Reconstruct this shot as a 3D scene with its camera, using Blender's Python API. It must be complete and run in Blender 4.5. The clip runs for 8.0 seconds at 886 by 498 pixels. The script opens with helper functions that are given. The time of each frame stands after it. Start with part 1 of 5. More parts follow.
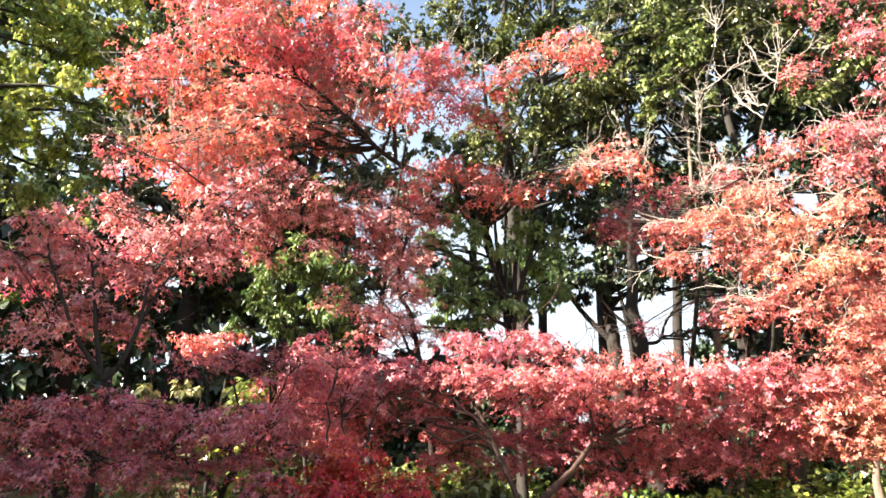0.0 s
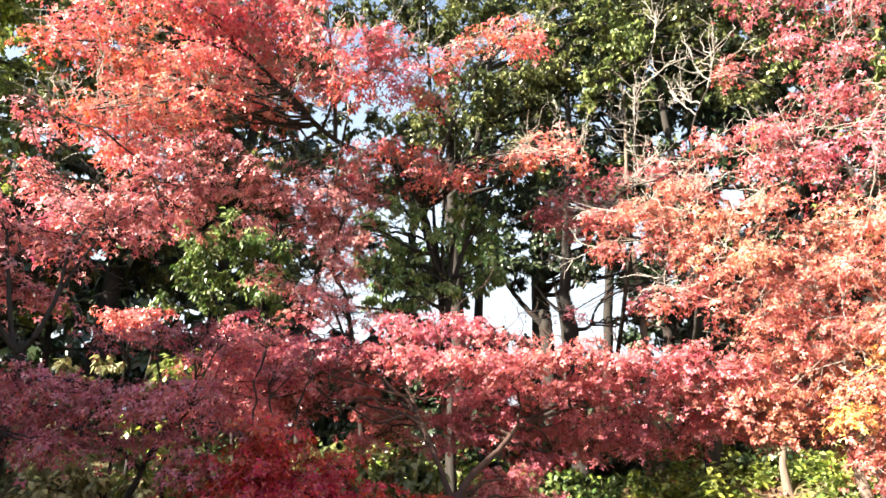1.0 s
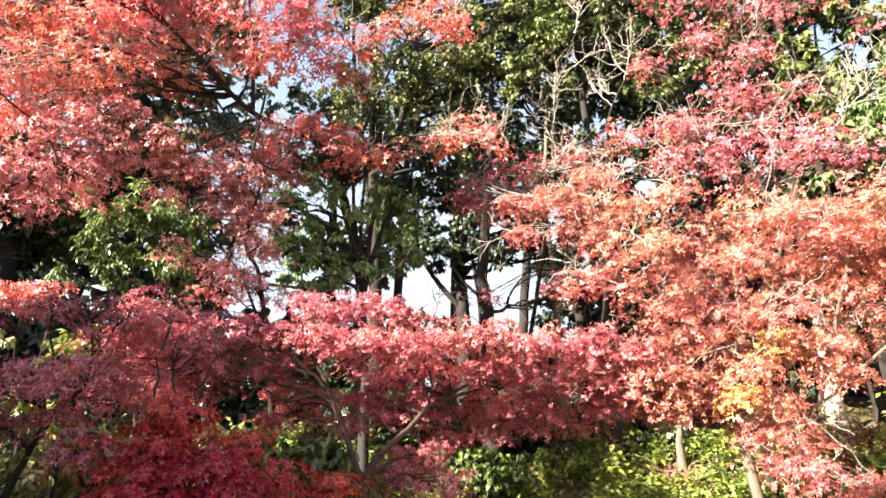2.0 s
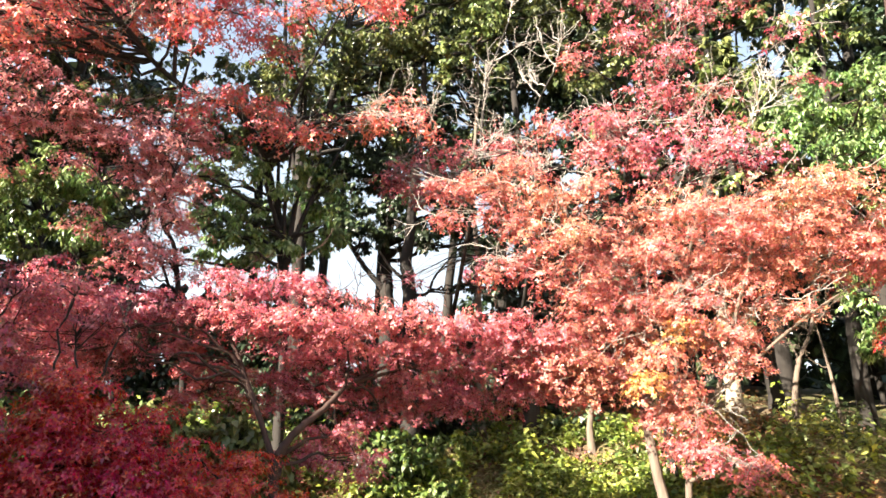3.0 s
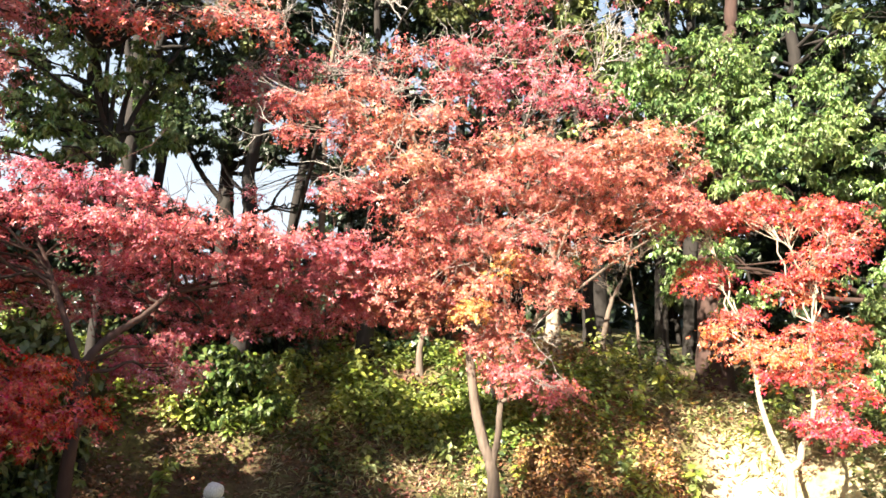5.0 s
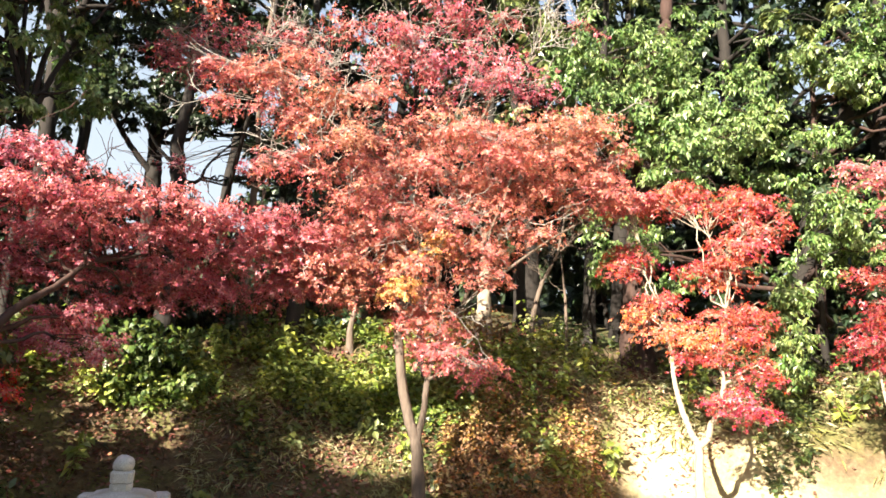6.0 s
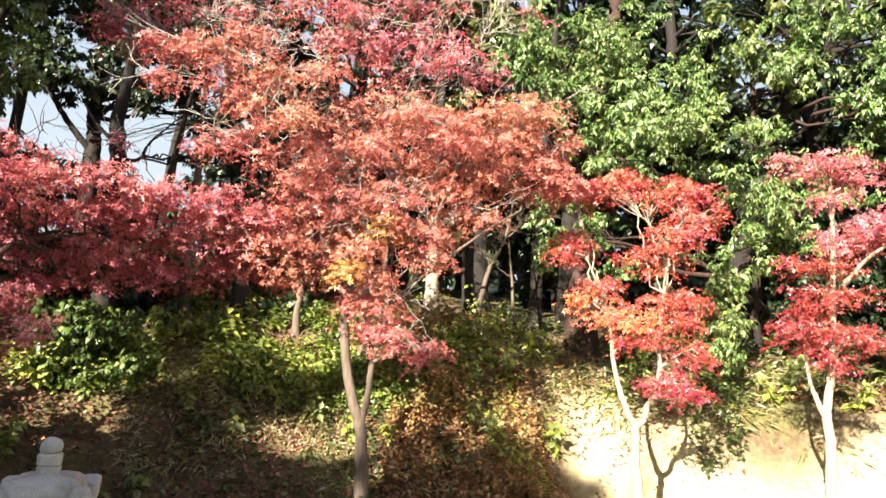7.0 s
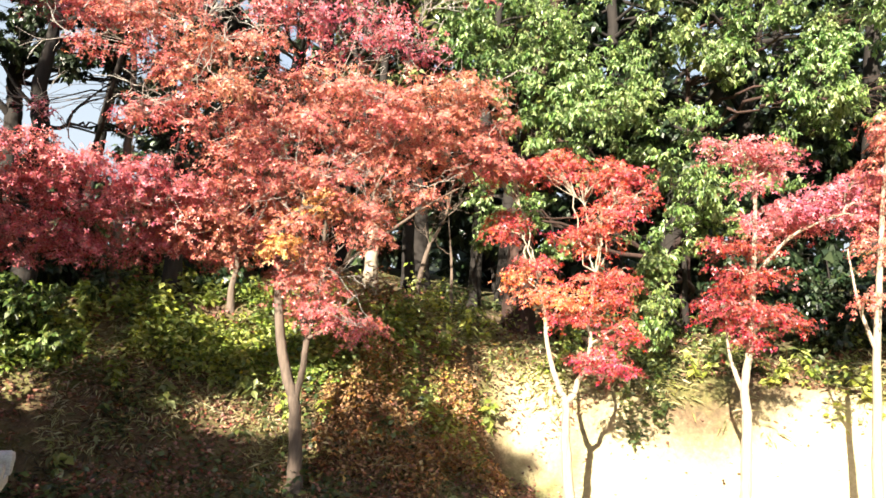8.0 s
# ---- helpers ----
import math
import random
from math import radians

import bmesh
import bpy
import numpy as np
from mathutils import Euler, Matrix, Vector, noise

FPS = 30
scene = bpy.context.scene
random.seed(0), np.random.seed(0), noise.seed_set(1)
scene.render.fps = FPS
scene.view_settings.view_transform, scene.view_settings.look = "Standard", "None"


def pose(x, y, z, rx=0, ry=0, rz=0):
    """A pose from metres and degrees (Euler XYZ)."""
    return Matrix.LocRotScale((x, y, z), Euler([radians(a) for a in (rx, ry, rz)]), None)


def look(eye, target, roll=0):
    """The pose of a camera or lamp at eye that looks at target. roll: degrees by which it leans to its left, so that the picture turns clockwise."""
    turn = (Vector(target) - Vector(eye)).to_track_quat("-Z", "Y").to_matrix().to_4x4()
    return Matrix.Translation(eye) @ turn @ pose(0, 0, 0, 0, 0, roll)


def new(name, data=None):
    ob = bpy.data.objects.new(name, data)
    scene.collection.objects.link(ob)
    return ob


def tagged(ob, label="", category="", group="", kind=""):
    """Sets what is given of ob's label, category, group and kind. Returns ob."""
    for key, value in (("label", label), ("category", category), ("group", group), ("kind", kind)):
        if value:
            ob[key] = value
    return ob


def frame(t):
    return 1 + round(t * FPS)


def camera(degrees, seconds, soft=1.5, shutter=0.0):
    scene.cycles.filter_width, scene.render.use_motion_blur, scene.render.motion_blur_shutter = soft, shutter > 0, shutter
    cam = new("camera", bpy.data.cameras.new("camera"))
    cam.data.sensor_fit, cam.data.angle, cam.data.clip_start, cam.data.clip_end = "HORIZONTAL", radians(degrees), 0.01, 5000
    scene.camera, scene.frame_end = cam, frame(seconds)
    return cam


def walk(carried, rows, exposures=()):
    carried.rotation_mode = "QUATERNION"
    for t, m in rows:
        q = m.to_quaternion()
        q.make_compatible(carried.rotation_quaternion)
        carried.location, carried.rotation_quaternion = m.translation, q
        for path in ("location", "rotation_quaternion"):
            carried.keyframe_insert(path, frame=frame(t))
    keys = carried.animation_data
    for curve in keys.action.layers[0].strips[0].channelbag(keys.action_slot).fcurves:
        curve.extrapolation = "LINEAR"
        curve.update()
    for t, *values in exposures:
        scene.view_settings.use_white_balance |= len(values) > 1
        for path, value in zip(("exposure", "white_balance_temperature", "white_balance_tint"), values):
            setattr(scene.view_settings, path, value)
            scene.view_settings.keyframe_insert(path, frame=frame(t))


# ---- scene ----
cam = camera(67.1, 8.0, 1.6)
METRES, EYE, TILT, LEAN, TURN = 0.72, 1.6, 22.0, 0.0, 0.0
ROWS = [
    (0.0, 0.0, 0.0, 0.0, 0.0, 0.0, -0.0),
    (0.5, 0.0433, -0.0007, -0.0069, -2.25, -0.63, -0.97),
    (1.0, 0.0815, -0.0118, -0.0197, -4.98, -1.34, -2.08),
    (1.5, 0.1369, -0.018, -0.0343, -8.23, -2.1, -2.98),
    (3.0, 0.2971, -0.08, -0.069, -17.25, -3.27, -6.56),
    (3.5, 0.3335, -0.1014, -0.0847, -20.13, -4.19, -8.09),
    (4.0, 0.3816, -0.1223, -0.1064, -23.15, -5.15, -9.62),
    (4.5, 0.4374, -0.1419, -0.1361, -26.38, -6.36, -11.22),
    (6.0, 0.6185, -0.2953, -0.1617, -34.24, -7.58, -15.05),
    (6.5, 0.6431, -0.3391, -0.1525, -36.51, -7.32, -15.94),
    (7.0, 0.6983, -0.3993, -0.1533, -38.2, -7.75, -16.31),
    (7.5, 0.7409, -0.4459, -0.1517, -40.59, -8.02, -16.98),
    (8.0, 0.7871, -0.4995, -0.1547, -42.95, -8.11, -17.78),
]
walk(cam, [(t, pose(0, 0, EYE, TILT, LEAN, TURN) @ pose(METRES * x, METRES * y, METRES * z, 90 + pitch, roll, yaw)) for t, x, y, z, yaw, pitch, roll in ROWS],
     [(0.0, 2.82), (3.0, 2.68), (4.5, 2.52), (6.5, 2.17), (8.0, 2.13)])

# ---- world, sun ----
SUN_AZ, SUN_EL = 249.0, 26.0      # degrees clockwise from +y, degrees above the horizon
world = bpy.data.worlds.new("sky")
scene.world = world
world.use_nodes = True
wn, wl = world.node_tree.nodes, world.node_tree.links
sky = wn.new("ShaderNodeTexSky")
sky.sky_type = "NISHITA"
sky.sun_disc = False
sky.sun_elevation, sky.sun_rotation = radians(SUN_EL), radians(SUN_AZ)
sky.dust_density = 1.5
# pale haze low over the horizon, all round
co = wn.new("ShaderNodeTexCoord")
sep = wn.new("ShaderNodeSeparateXYZ")
wl.new(co.outputs["Generated"], sep.inputs[0])
low = wn.new("ShaderNodeMapRange")
low.interpolation_type = "SMOOTHSTEP"
for k, v in enumerate((0.1, 0.85, 1.0, 0.0)):
    low.inputs[k + 1].default_value = v
wl.new(sep.outputs[2], low.inputs[0])
haze = wn.new("ShaderNodeMix")
haze.data_type = "RGBA"
haze.inputs[7].default_value = (3.3, 3.7, 4.05, 1)
wl.new(low.outputs[0], haze.inputs[0])
wl.new(sky.outputs[0], haze.inputs[6])
wl.new(haze.outputs[2], wn["Background"].inputs[0])
wn["Background"].inputs[1].default_value = 0.056
sun_dir = Vector((math.sin(radians(SUN_AZ)) * math.cos(radians(SUN_EL)), math.cos(radians(SUN_AZ)) * math.cos(radians(SUN_EL)), math.sin(radians(SUN_EL))))
sun_data = bpy.data.lights.new("sun", "SUN")
sun_data.energy, sun_data.angle, sun_data.color = 5.0, radians(0.53), (1.0, 0.9, 0.74)
sun = new("sun", sun_data)
sun.matrix_world = look(sun_dir * 60, (0, 0, 0))


# ---- materials ----
def nodes_of(name):
    m = bpy.data.materials.new(name)
    m.use_nodes = True
    return m, m.node_tree.nodes, m.node_tree.links


def ramp(n, l, source, stops):
    r = n.new("ShaderNodeValToRGB")
    while len(r.color_ramp.elements) < len(stops):
        r.color_ramp.elements.new(0.5)
    for e, (p, c) in zip(r.color_ramp.elements, stops):
        e.position, e.color = p, (*c, 1)
    l.new(source, r.inputs[0])
    return r.outputs[0]


def noise_tex(n, l, scale, detail=4, rough=0.55):
    co = n.new("ShaderNodeTexCoord")
    t = n.new("ShaderNodeTexNoise")
    t.inputs["Scale"].default_value, t.inputs["Detail"].default_value, t.inputs["Roughness"].default_value = scale, detail, rough
    l.new(co.outputs["Object"], t.inputs["Vector"])
    return t.outputs["Fac"]


def mix(n, l, fac, a, b, blend="MIX"):
    m = n.new("ShaderNodeMix")
    m.data_type, m.blend_type = "RGBA", blend
    for sock, v in ((m.inputs[0], fac), (m.inputs[6], a), (m.inputs[7], b)):
        if isinstance(v, (int, float)):
            sock.default_value = v
        elif isinstance(v, tuple):
            sock.default_value = (*v, 1)
        else:
            l.new(v, sock)
    return m.outputs[2]


def leaf_material(name, stops, through_share=0.3, rough=0.4, patch=1.3, pale_sheen=0.0, rich=(0.76, 1.08)):
    """Leaves: each one takes its own tone of the ramp, drifting from branch to branch."""
    m, n, l = nodes_of(name)
    geo = n.new("ShaderNodeNewGeometry")
    add = n.new("ShaderNodeMath")
    add.operation = "MULTIPLY_ADD"
    l.new(noise_tex(n, l, patch, 2), add.inputs[0])
    add.inputs[1].default_value = 1.1
    sub = n.new("ShaderNodeMath")
    sub.operation = "MULTIPLY_ADD"
    l.new(geo.outputs["Random Per Island"], sub.inputs[0])
    sub.inputs[1].default_value, sub.inputs[2].default_value = 0.7, -0.4
    l.new(sub.outputs[0], add.inputs[2])
    col = ramp(n, l, add.outputs[0], stops)
    # each leaf differs a little in hue, richness and depth; whole boughs drift in hue
    own = n.new("ShaderNodeTexWhiteNoise")
    own.noise_dimensions = "1D"
    l.new(geo.outputs["Random Per Island"], own.inputs["W"])
    rgb = n.new("ShaderNodeSeparateColor")
    l.new(own.outputs["Color"], rgb.inputs[0])
    vary = n.new("ShaderNodeHueSaturation")
    bough = n.new("ShaderNodeMapRange")
    l.new(noise_tex(n, l, patch * 0.55, 3), bough.inputs[0])
    for k, v in enumerate((0.3, 0.7, -0.016, 0.022)):
        bough.inputs[k + 1].default_value = v
    for src, lo, hi, sock in ((0, 0.478, 0.53, 0), (1, *rich, 1), (2, 0.62, 1.16, 2)):
        mr = n.new("ShaderNodeMapRange")
        l.new(rgb.outputs[src], mr.inputs[0])
        mr.inputs[3].default_value, mr.inputs[4].default_value = lo, hi
        if sock == 0:
            s2 = n.new("ShaderNodeMath")
            l.new(mr.outputs[0], s2.inputs[0])
            l.new(bough.outputs[0], s2.inputs[1])
            l.new(s2.outputs[0], vary.inputs["Hue"])
        else:
            l.new(mr.outputs[0], vary.inputs["Saturation" if sock == 1 else "Value"])
    l.new(col, vary.inputs["Color"])
    col = vary.outputs[0]
    p = n["Principled BSDF"]
    # pale pink mixed into the base colour stands for sheen on lit leaves
    l.new(mix(n, l, pale_sheen, col, (0.84, 0.64, 0.6)), p.inputs["Base Color"])
    p.inputs["Roughness"].default_value, p.inputs["Specular IOR Level"].default_value = rough, 0.6
    tr = n.new("ShaderNodeBsdfTranslucent")
    l.new(col, tr.inputs["Color"])
    ms = n.new("ShaderNodeMixShader")
    ms.inputs[0].default_value = through_share
    l.new(p.outputs[0], ms.inputs[1])
    l.new(tr.outputs[0], ms.inputs[2])
    l.new(ms.outputs[0], n["Material Output"].inputs[0])
    return m


def bark_material(name, dark, light, scale=9.0, rough=0.9):
    m, n, l = nodes_of(name)
    co = n.new("ShaderNodeTexCoord")
    mp = n.new("ShaderNodeMapping")
    mp.inputs["Scale"].default_value = (1, 1, 0.25)
    l.new(co.outputs["Object"], mp.inputs["Vector"])
    t = n.new("ShaderNodeTexNoise")
    t.inputs["Scale"].default_value, t.inputs["Detail"].default_value = scale * 3, 6
    l.new(mp.outputs[0], t.inputs["Vector"])
    big = noise_tex(n, l, scale * 0.35, 3)
    c1 = ramp(n, l, t.outputs["Fac"], [(0.3, dark), (0.7, light)])
    c = mix(n, l, big, c1, tuple(0.7 * a for a in light))
    p = n["Principled BSDF"]
    l.new(c, p.inputs["Base Color"])
    p.inputs["Roughness"].default_value = rough
    b = n.new("ShaderNodeBump")
    b.inputs["Strength"].default_value, b.inputs["Distance"].default_value = 0.6, 0.02
    l.new(t.outputs["Fac"], b.inputs["Height"])
    l.new(b.outputs[0], p.inputs["Normal"])
    return m


# the palest stops of the red ramps are painted highlights
BRIGHT_RED = leaf_material("bright_red_leaf", [(0.0, (0.46, 0.014, 0.03)), (0.3, (0.7, 0.04, 0.055)), (0.6, (0.8, 0.088, 0.1)), (0.85, (0.86, 0.21, 0.19)), (1.0, (0.9, 0.52, 0.42))], 0.32, 0.4, pale_sheen=0.1)
DUSKY_RED = leaf_material("dusky_red_leaf", [(0.0, (0.28, 0.018, 0.045)), (0.35, (0.58, 0.066, 0.112)), (0.7, (0.73, 0.155, 0.195)), (1.0, (0.82, 0.42, 0.43))], 0.34, 0.4, pale_sheen=0.24)
PURPLE_RED = leaf_material("purple_red_leaf", [(0.0, (0.17, 0.008, 0.045)), (0.45, (0.4, 0.03, 0.085)), (0.8, (0.56, 0.08, 0.14)), (1.0, (0.72, 0.27, 0.31))], 0.3, 0.38, pale_sheen=0.1)
CRIMSON = leaf_material("crimson_leaf", [(0.0, (0.24, 0.008, 0.03)), (0.35, (0.52, 0.03, 0.078)), (0.7, (0.67, 0.09, 0.15)), (1.0, (0.84, 0.42, 0.45))], 0.36, 0.4, pale_sheen=0.12)
# deep red for one low maple, its shade put into the colour
SHADED_RED = leaf_material("shaded_red_leaf", [(0.0, (0.28, 0.006, 0.012)), (0.4, (0.54, 0.02, 0.028)), (0.75, (0.66, 0.05, 0.045)), (1.0, (0.72, 0.16, 0.13))], 0.32, rich=(0.85, 1.1))
ORANGE_RED = leaf_material("orange_red_leaf", [(0.0, (0.26, 0.02, 0.02)), (0.3, (0.48, 0.048, 0.036)), (0.6, (0.61, 0.1, 0.072)), (0.88, (0.71, 0.2, 0.135)), (1.0, (0.81, 0.44, 0.31))], 0.28, 0.38, pale_sheen=0.06, rich=(0.72, 1.05))
GOLD = leaf_material("golden_leaf", [(0.0, (0.6, 0.14, 0.05)), (0.5, (0.74, 0.28, 0.07)), (1.0, (0.8, 0.46, 0.12))], 0.2, pale_sheen=0.05)
# darker copy of the crimson, with the shade on low skirts put in
SHADED_CRIMSON = leaf_material("shaded_crimson_leaf", [(0.0, (0.16, 0.006, 0.014)), (0.4, (0.34, 0.014, 0.026)), (0.75, (0.47, 0.034, 0.044)), (1.0, (0.6, 0.13, 0.13))], 0.26)
SCARLET = leaf_material("scarlet_leaf", [(0.0, (0.28, 0.008, 0.016)), (0.4, (0.52, 0.024, 0.034)), (0.75, (0.68, 0.066, 0.06)), (1.0, (0.78, 0.23, 0.14))], 0.3)
FLAME = leaf_material("flame_orange_leaf", [(0.0, (0.6, 0.045, 0.02)), (0.5, (0.74, 0.12, 0.035)), (1.0, (0.82, 0.28, 0.07))], 0.24, pale_sheen=0.03)
# dark weed green: shade under the trees and bank is put into it
SHADED_WEED = leaf_material("shaded_weed_leaf", [(0.0, (0.02, 0.032, 0.01)), (0.4, (0.06, 0.085, 0.022)), (0.75, (0.13, 0.16, 0.04)), (1.0, (0.24, 0.26, 0.08))], 0.2, 0.45)
EVERGREEN = leaf_material("evergreen_leaf", [(0.0, (0.03, 0.05, 0.015)), (0.35, (0.115, 0.145, 0.04)), (0.7, (0.28, 0.32, 0.085)), (1.0, (0.48, 0.5, 0.22))], 0.25, 0.34)
FRESH = leaf_material("fresh_green_leaf", [(0.0, (0.04, 0.075, 0.02)), (0.35, (0.15, 0.235, 0.055)), (0.7, (0.33, 0.45, 0.13)), (1.0, (0.6, 0.69, 0.36))], 0.3, 0.36)
GREEN = leaf_material("green_leaf", [(0.0, (0.025, 0.05, 0.012)), (0.35, (0.09, 0.145, 0.03)), (0.7, (0.23, 0.31, 0.07)), (1.0, (0.46, 0.54, 0.19))], 0.28, 0.34)
OLIVE = leaf_material("olive_leaf", [(0.0, (0.02, 0.032, 0.01)), (0.4, (0.07, 0.085, 0.024)), (0.75, (0.18, 0.2, 0.05)), (1.0, (0.38, 0.38, 0.14))], 0.22, 0.36)
# very dark evergreen: the shade inside the wood is put into the leaf colour
SHADED_EVERGREEN = leaf_material("shaded_evergreen_leaf", [(0.0, (0.012, 0.025, 0.012)), (0.5, (0.03, 0.055, 0.022)), (1.0, (0.08, 0.11, 0.035))], 0.15, 0.4, 0.6)
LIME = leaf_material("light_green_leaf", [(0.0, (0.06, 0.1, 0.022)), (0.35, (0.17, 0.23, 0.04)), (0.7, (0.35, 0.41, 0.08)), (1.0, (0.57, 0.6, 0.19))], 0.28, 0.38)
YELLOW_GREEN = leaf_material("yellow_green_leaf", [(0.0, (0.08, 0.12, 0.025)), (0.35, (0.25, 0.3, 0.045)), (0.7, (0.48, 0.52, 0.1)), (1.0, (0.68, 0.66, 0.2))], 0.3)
LITTER = leaf_material("fallen_leaf", [(0.0, (0.05, 0.025, 0.016)), (0.35, (0.15, 0.07, 0.04)), (0.6, (0.32, 0.15, 0.09)), (0.8, (0.38, 0.1, 0.06)), (1.0, (0.52, 0.36, 0.24))], 0.1, 0.7)
STRAW = leaf_material("dry_grass", [(0.0, (0.16, 0.17, 0.04)), (0.4, (0.3, 0.28, 0.09)), (0.75, (0.48, 0.42, 0.2)), (1.0, (0.62, 0.54, 0.32))], 0.25, 0.6)
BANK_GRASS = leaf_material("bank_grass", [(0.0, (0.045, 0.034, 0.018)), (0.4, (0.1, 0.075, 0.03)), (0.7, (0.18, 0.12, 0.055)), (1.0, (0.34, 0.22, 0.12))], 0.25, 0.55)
SCARLET_BROWN = leaf_material("withered_leaf", [(0.0, (0.12, 0.05, 0.02)), (0.4, (0.32, 0.14, 0.05)), (0.75, (0.5, 0.26, 0.09)), (1.0, (0.5, 0.42, 0.14))], 0.2, 0.6)
MAPLE_BARK = bark_material("maple_bark", (0.055, 0.04, 0.03), (0.2, 0.15, 0.115))
# near-black bark: the shade of the wood is put into the colour
SHADED_BARK = bark_material("shaded_bark", (0.007, 0.0055, 0.0045), (0.026, 0.02, 0.016), 6)
RED_BARK = bark_material("reddish_bark", (0.02, 0.01, 0.008), (0.08, 0.042, 0.032), 6)
PALE_BARK = bark_material("pale_bark", (0.2, 0.15, 0.11), (0.5, 0.42, 0.32), 7)
DEAD_WOOD = bark_material("bleached_wood", (0.2, 0.18, 0.16), (0.46, 0.42, 0.38), 12)


def stone_material():
    m, n, l = nodes_of("granite")
    fine = noise_tex(n, l, 160, 3)
    big = noise_tex(n, l, 7, 5)
    c = ramp(n, l, fine, [(0.3, (0.3, 0.29, 0.28)), (0.7, (0.58, 0.57, 0.54))])
    c = mix(n, l, ramp(n, l, big, [(0.45, (0, 0, 0)), (0.7, (1, 1, 1))]), c, (0.3, 0.29, 0.24))
    p = n["Principled BSDF"]
    l.new(c, p.inputs["Base Color"])
    p.inputs["Roughness"].default_value = 0.85
    b = n.new("ShaderNodeBump")
    b.inputs["Strength"].default_value, b.inputs["Distance"].default_value = 0.5, 0.006
    l.new(big, b.inputs["Height"])
    l.new(b.outputs[0], p.inputs["Normal"])
    return m


GRANITE = stone_material()


def ground_material():
    m, n, l = nodes_of("earth")
    a = noise_tex(n, l, 1.1, 6)
    b = noise_tex(n, l, 14, 6, 0.7)
    soil = ramp(n, l, b, [(0.25, (0.05, 0.035, 0.02)), (0.55, (0.15, 0.1, 0.055)), (0.8, (0.32, 0.22, 0.13))])
    grass = ramp(n, l, b, [(0.25, (0.05, 0.06, 0.015)), (0.6, (0.15, 0.15, 0.04)), (0.8, (0.3, 0.27, 0.1))])
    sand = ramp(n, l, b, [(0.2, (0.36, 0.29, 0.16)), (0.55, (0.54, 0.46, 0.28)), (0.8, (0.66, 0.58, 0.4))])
    base = mix(n, l, ramp(n, l, a, [(0.42, (0, 0, 0)), (0.6, (1, 1, 1))]), soil, grass)
    # the bare sandy foot of the bank lies to the east; the mask also paints two sunlit patches
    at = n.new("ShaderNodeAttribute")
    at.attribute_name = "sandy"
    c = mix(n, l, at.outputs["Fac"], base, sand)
    p = n["Principled BSDF"]
    l.new(c, p.inputs["Base Color"])
    p.inputs["Roughness"].default_value = 0.95
    bp = n.new("ShaderNodeBump")
    bp.inputs["Strength"].default_value, bp.inputs["Distance"].default_value = 0.7, 0.05
    l.new(b, bp.inputs["Height"])
    l.new(bp.outputs[0], p.inputs["Normal"])
    return m


EARTH = ground_material()


# ---- mesh tools ----
def fill(me, verts, faces, smooth=False):
    verts = np.asarray(verts, np.float32)
    faces = np.asarray(faces, np.int32)
    k = faces.shape[1]
    me.vertices.add(len(verts))
    me.vertices.foreach_set("co", verts.ravel())
    me.loops.add(faces.size)
    me.loops.foreach_set("vertex_index", faces.ravel())
    me.polygons.add(len(faces))
    me.polygons.foreach_set("loop_start", np.arange(0, faces.size, k, dtype=np.int32))
    me.polygons.foreach_set("use_smooth", np.full(len(faces), smooth))
    me.update(calc_edges=True)
    me.validate()
    return me


def part(name, verts, faces, material, parent=None, label="", smooth=False):
    me = fill(bpy.data.meshes.new(name), verts, faces, smooth)
    me.materials.append(material)
    ob = new(name, me)
    ob.parent = parent
    return tagged(ob, label)


def root(name, x, y, z, label, category, group="", kind=""):
    ob = new(name)
    ob.location = (x, y, z)
    ob.empty_display_size = 0.3
    return tagged(ob, label, category, group, kind)


def local(verts, ob):
    return np.asarray(verts) - np.array(ob.location)


def join(pieces):
    vs, fs, k = [], [], 0
    for v, q in pieces:
        vs.append(v)
        fs.append(q + k)
        k += len(v)
    return np.concatenate(vs), np.concatenate(fs)


def tube(points, radii, sides=7):
    """A tapered limb along points, closed at its tip, as quads."""
    p = np.asarray(points, float)
    r = np.asarray(radii, float)
    d = np.gradient(p, axis=0)
    d /= np.linalg.norm(d, axis=1)[:, None] + 1e-9
    ref = np.where(np.abs(d[:, 2:3]) > 0.9, np.array([[1.0, 0, 0]]), np.array([[0, 0, 1.0]]))
    u = np.cross(d, ref)
    u /= np.linalg.norm(u, axis=1)[:, None] + 1e-9
    v = np.cross(d, u)
    a = np.linspace(0, 2 * np.pi, sides, endpoint=False)
    ring = p[:, None, :] + r[:, None, None] * (np.cos(a)[None, :, None] * u[:, None, :] + np.sin(a)[None, :, None] * v[:, None, :])
    n = len(p)
    i, j = np.meshgrid(np.arange(n - 1), np.arange(sides), indexing="ij")
    q = np.stack([i * sides + j, i * sides + (j + 1) % sides, (i + 1) * sides + (j + 1) % sides, (i + 1) * sides + j], -1).reshape(-1, 4)
    return ring.reshape(-1, 3), q


def bend(a, b, rng, n=8, wiggle=0.06, lift=0.0):
    """A crooked way from a to b, arched by lift."""
    a, b = np.asarray(a, float), np.asarray(b, float)
    s = np.linspace(0, 1, n)[:, None]
    length = np.linalg.norm(b - a)
    w = np.cumsum(rng.normal(0, 1, (n, 3)), axis=0)
    w -= w[0] + s * (w[-1] - w[0])
    return a + s * (b - a) + w * wiggle * length / n ** 0.5 + np.array([0, 0, 1]) * (np.sin(np.pi * s) * lift * length)


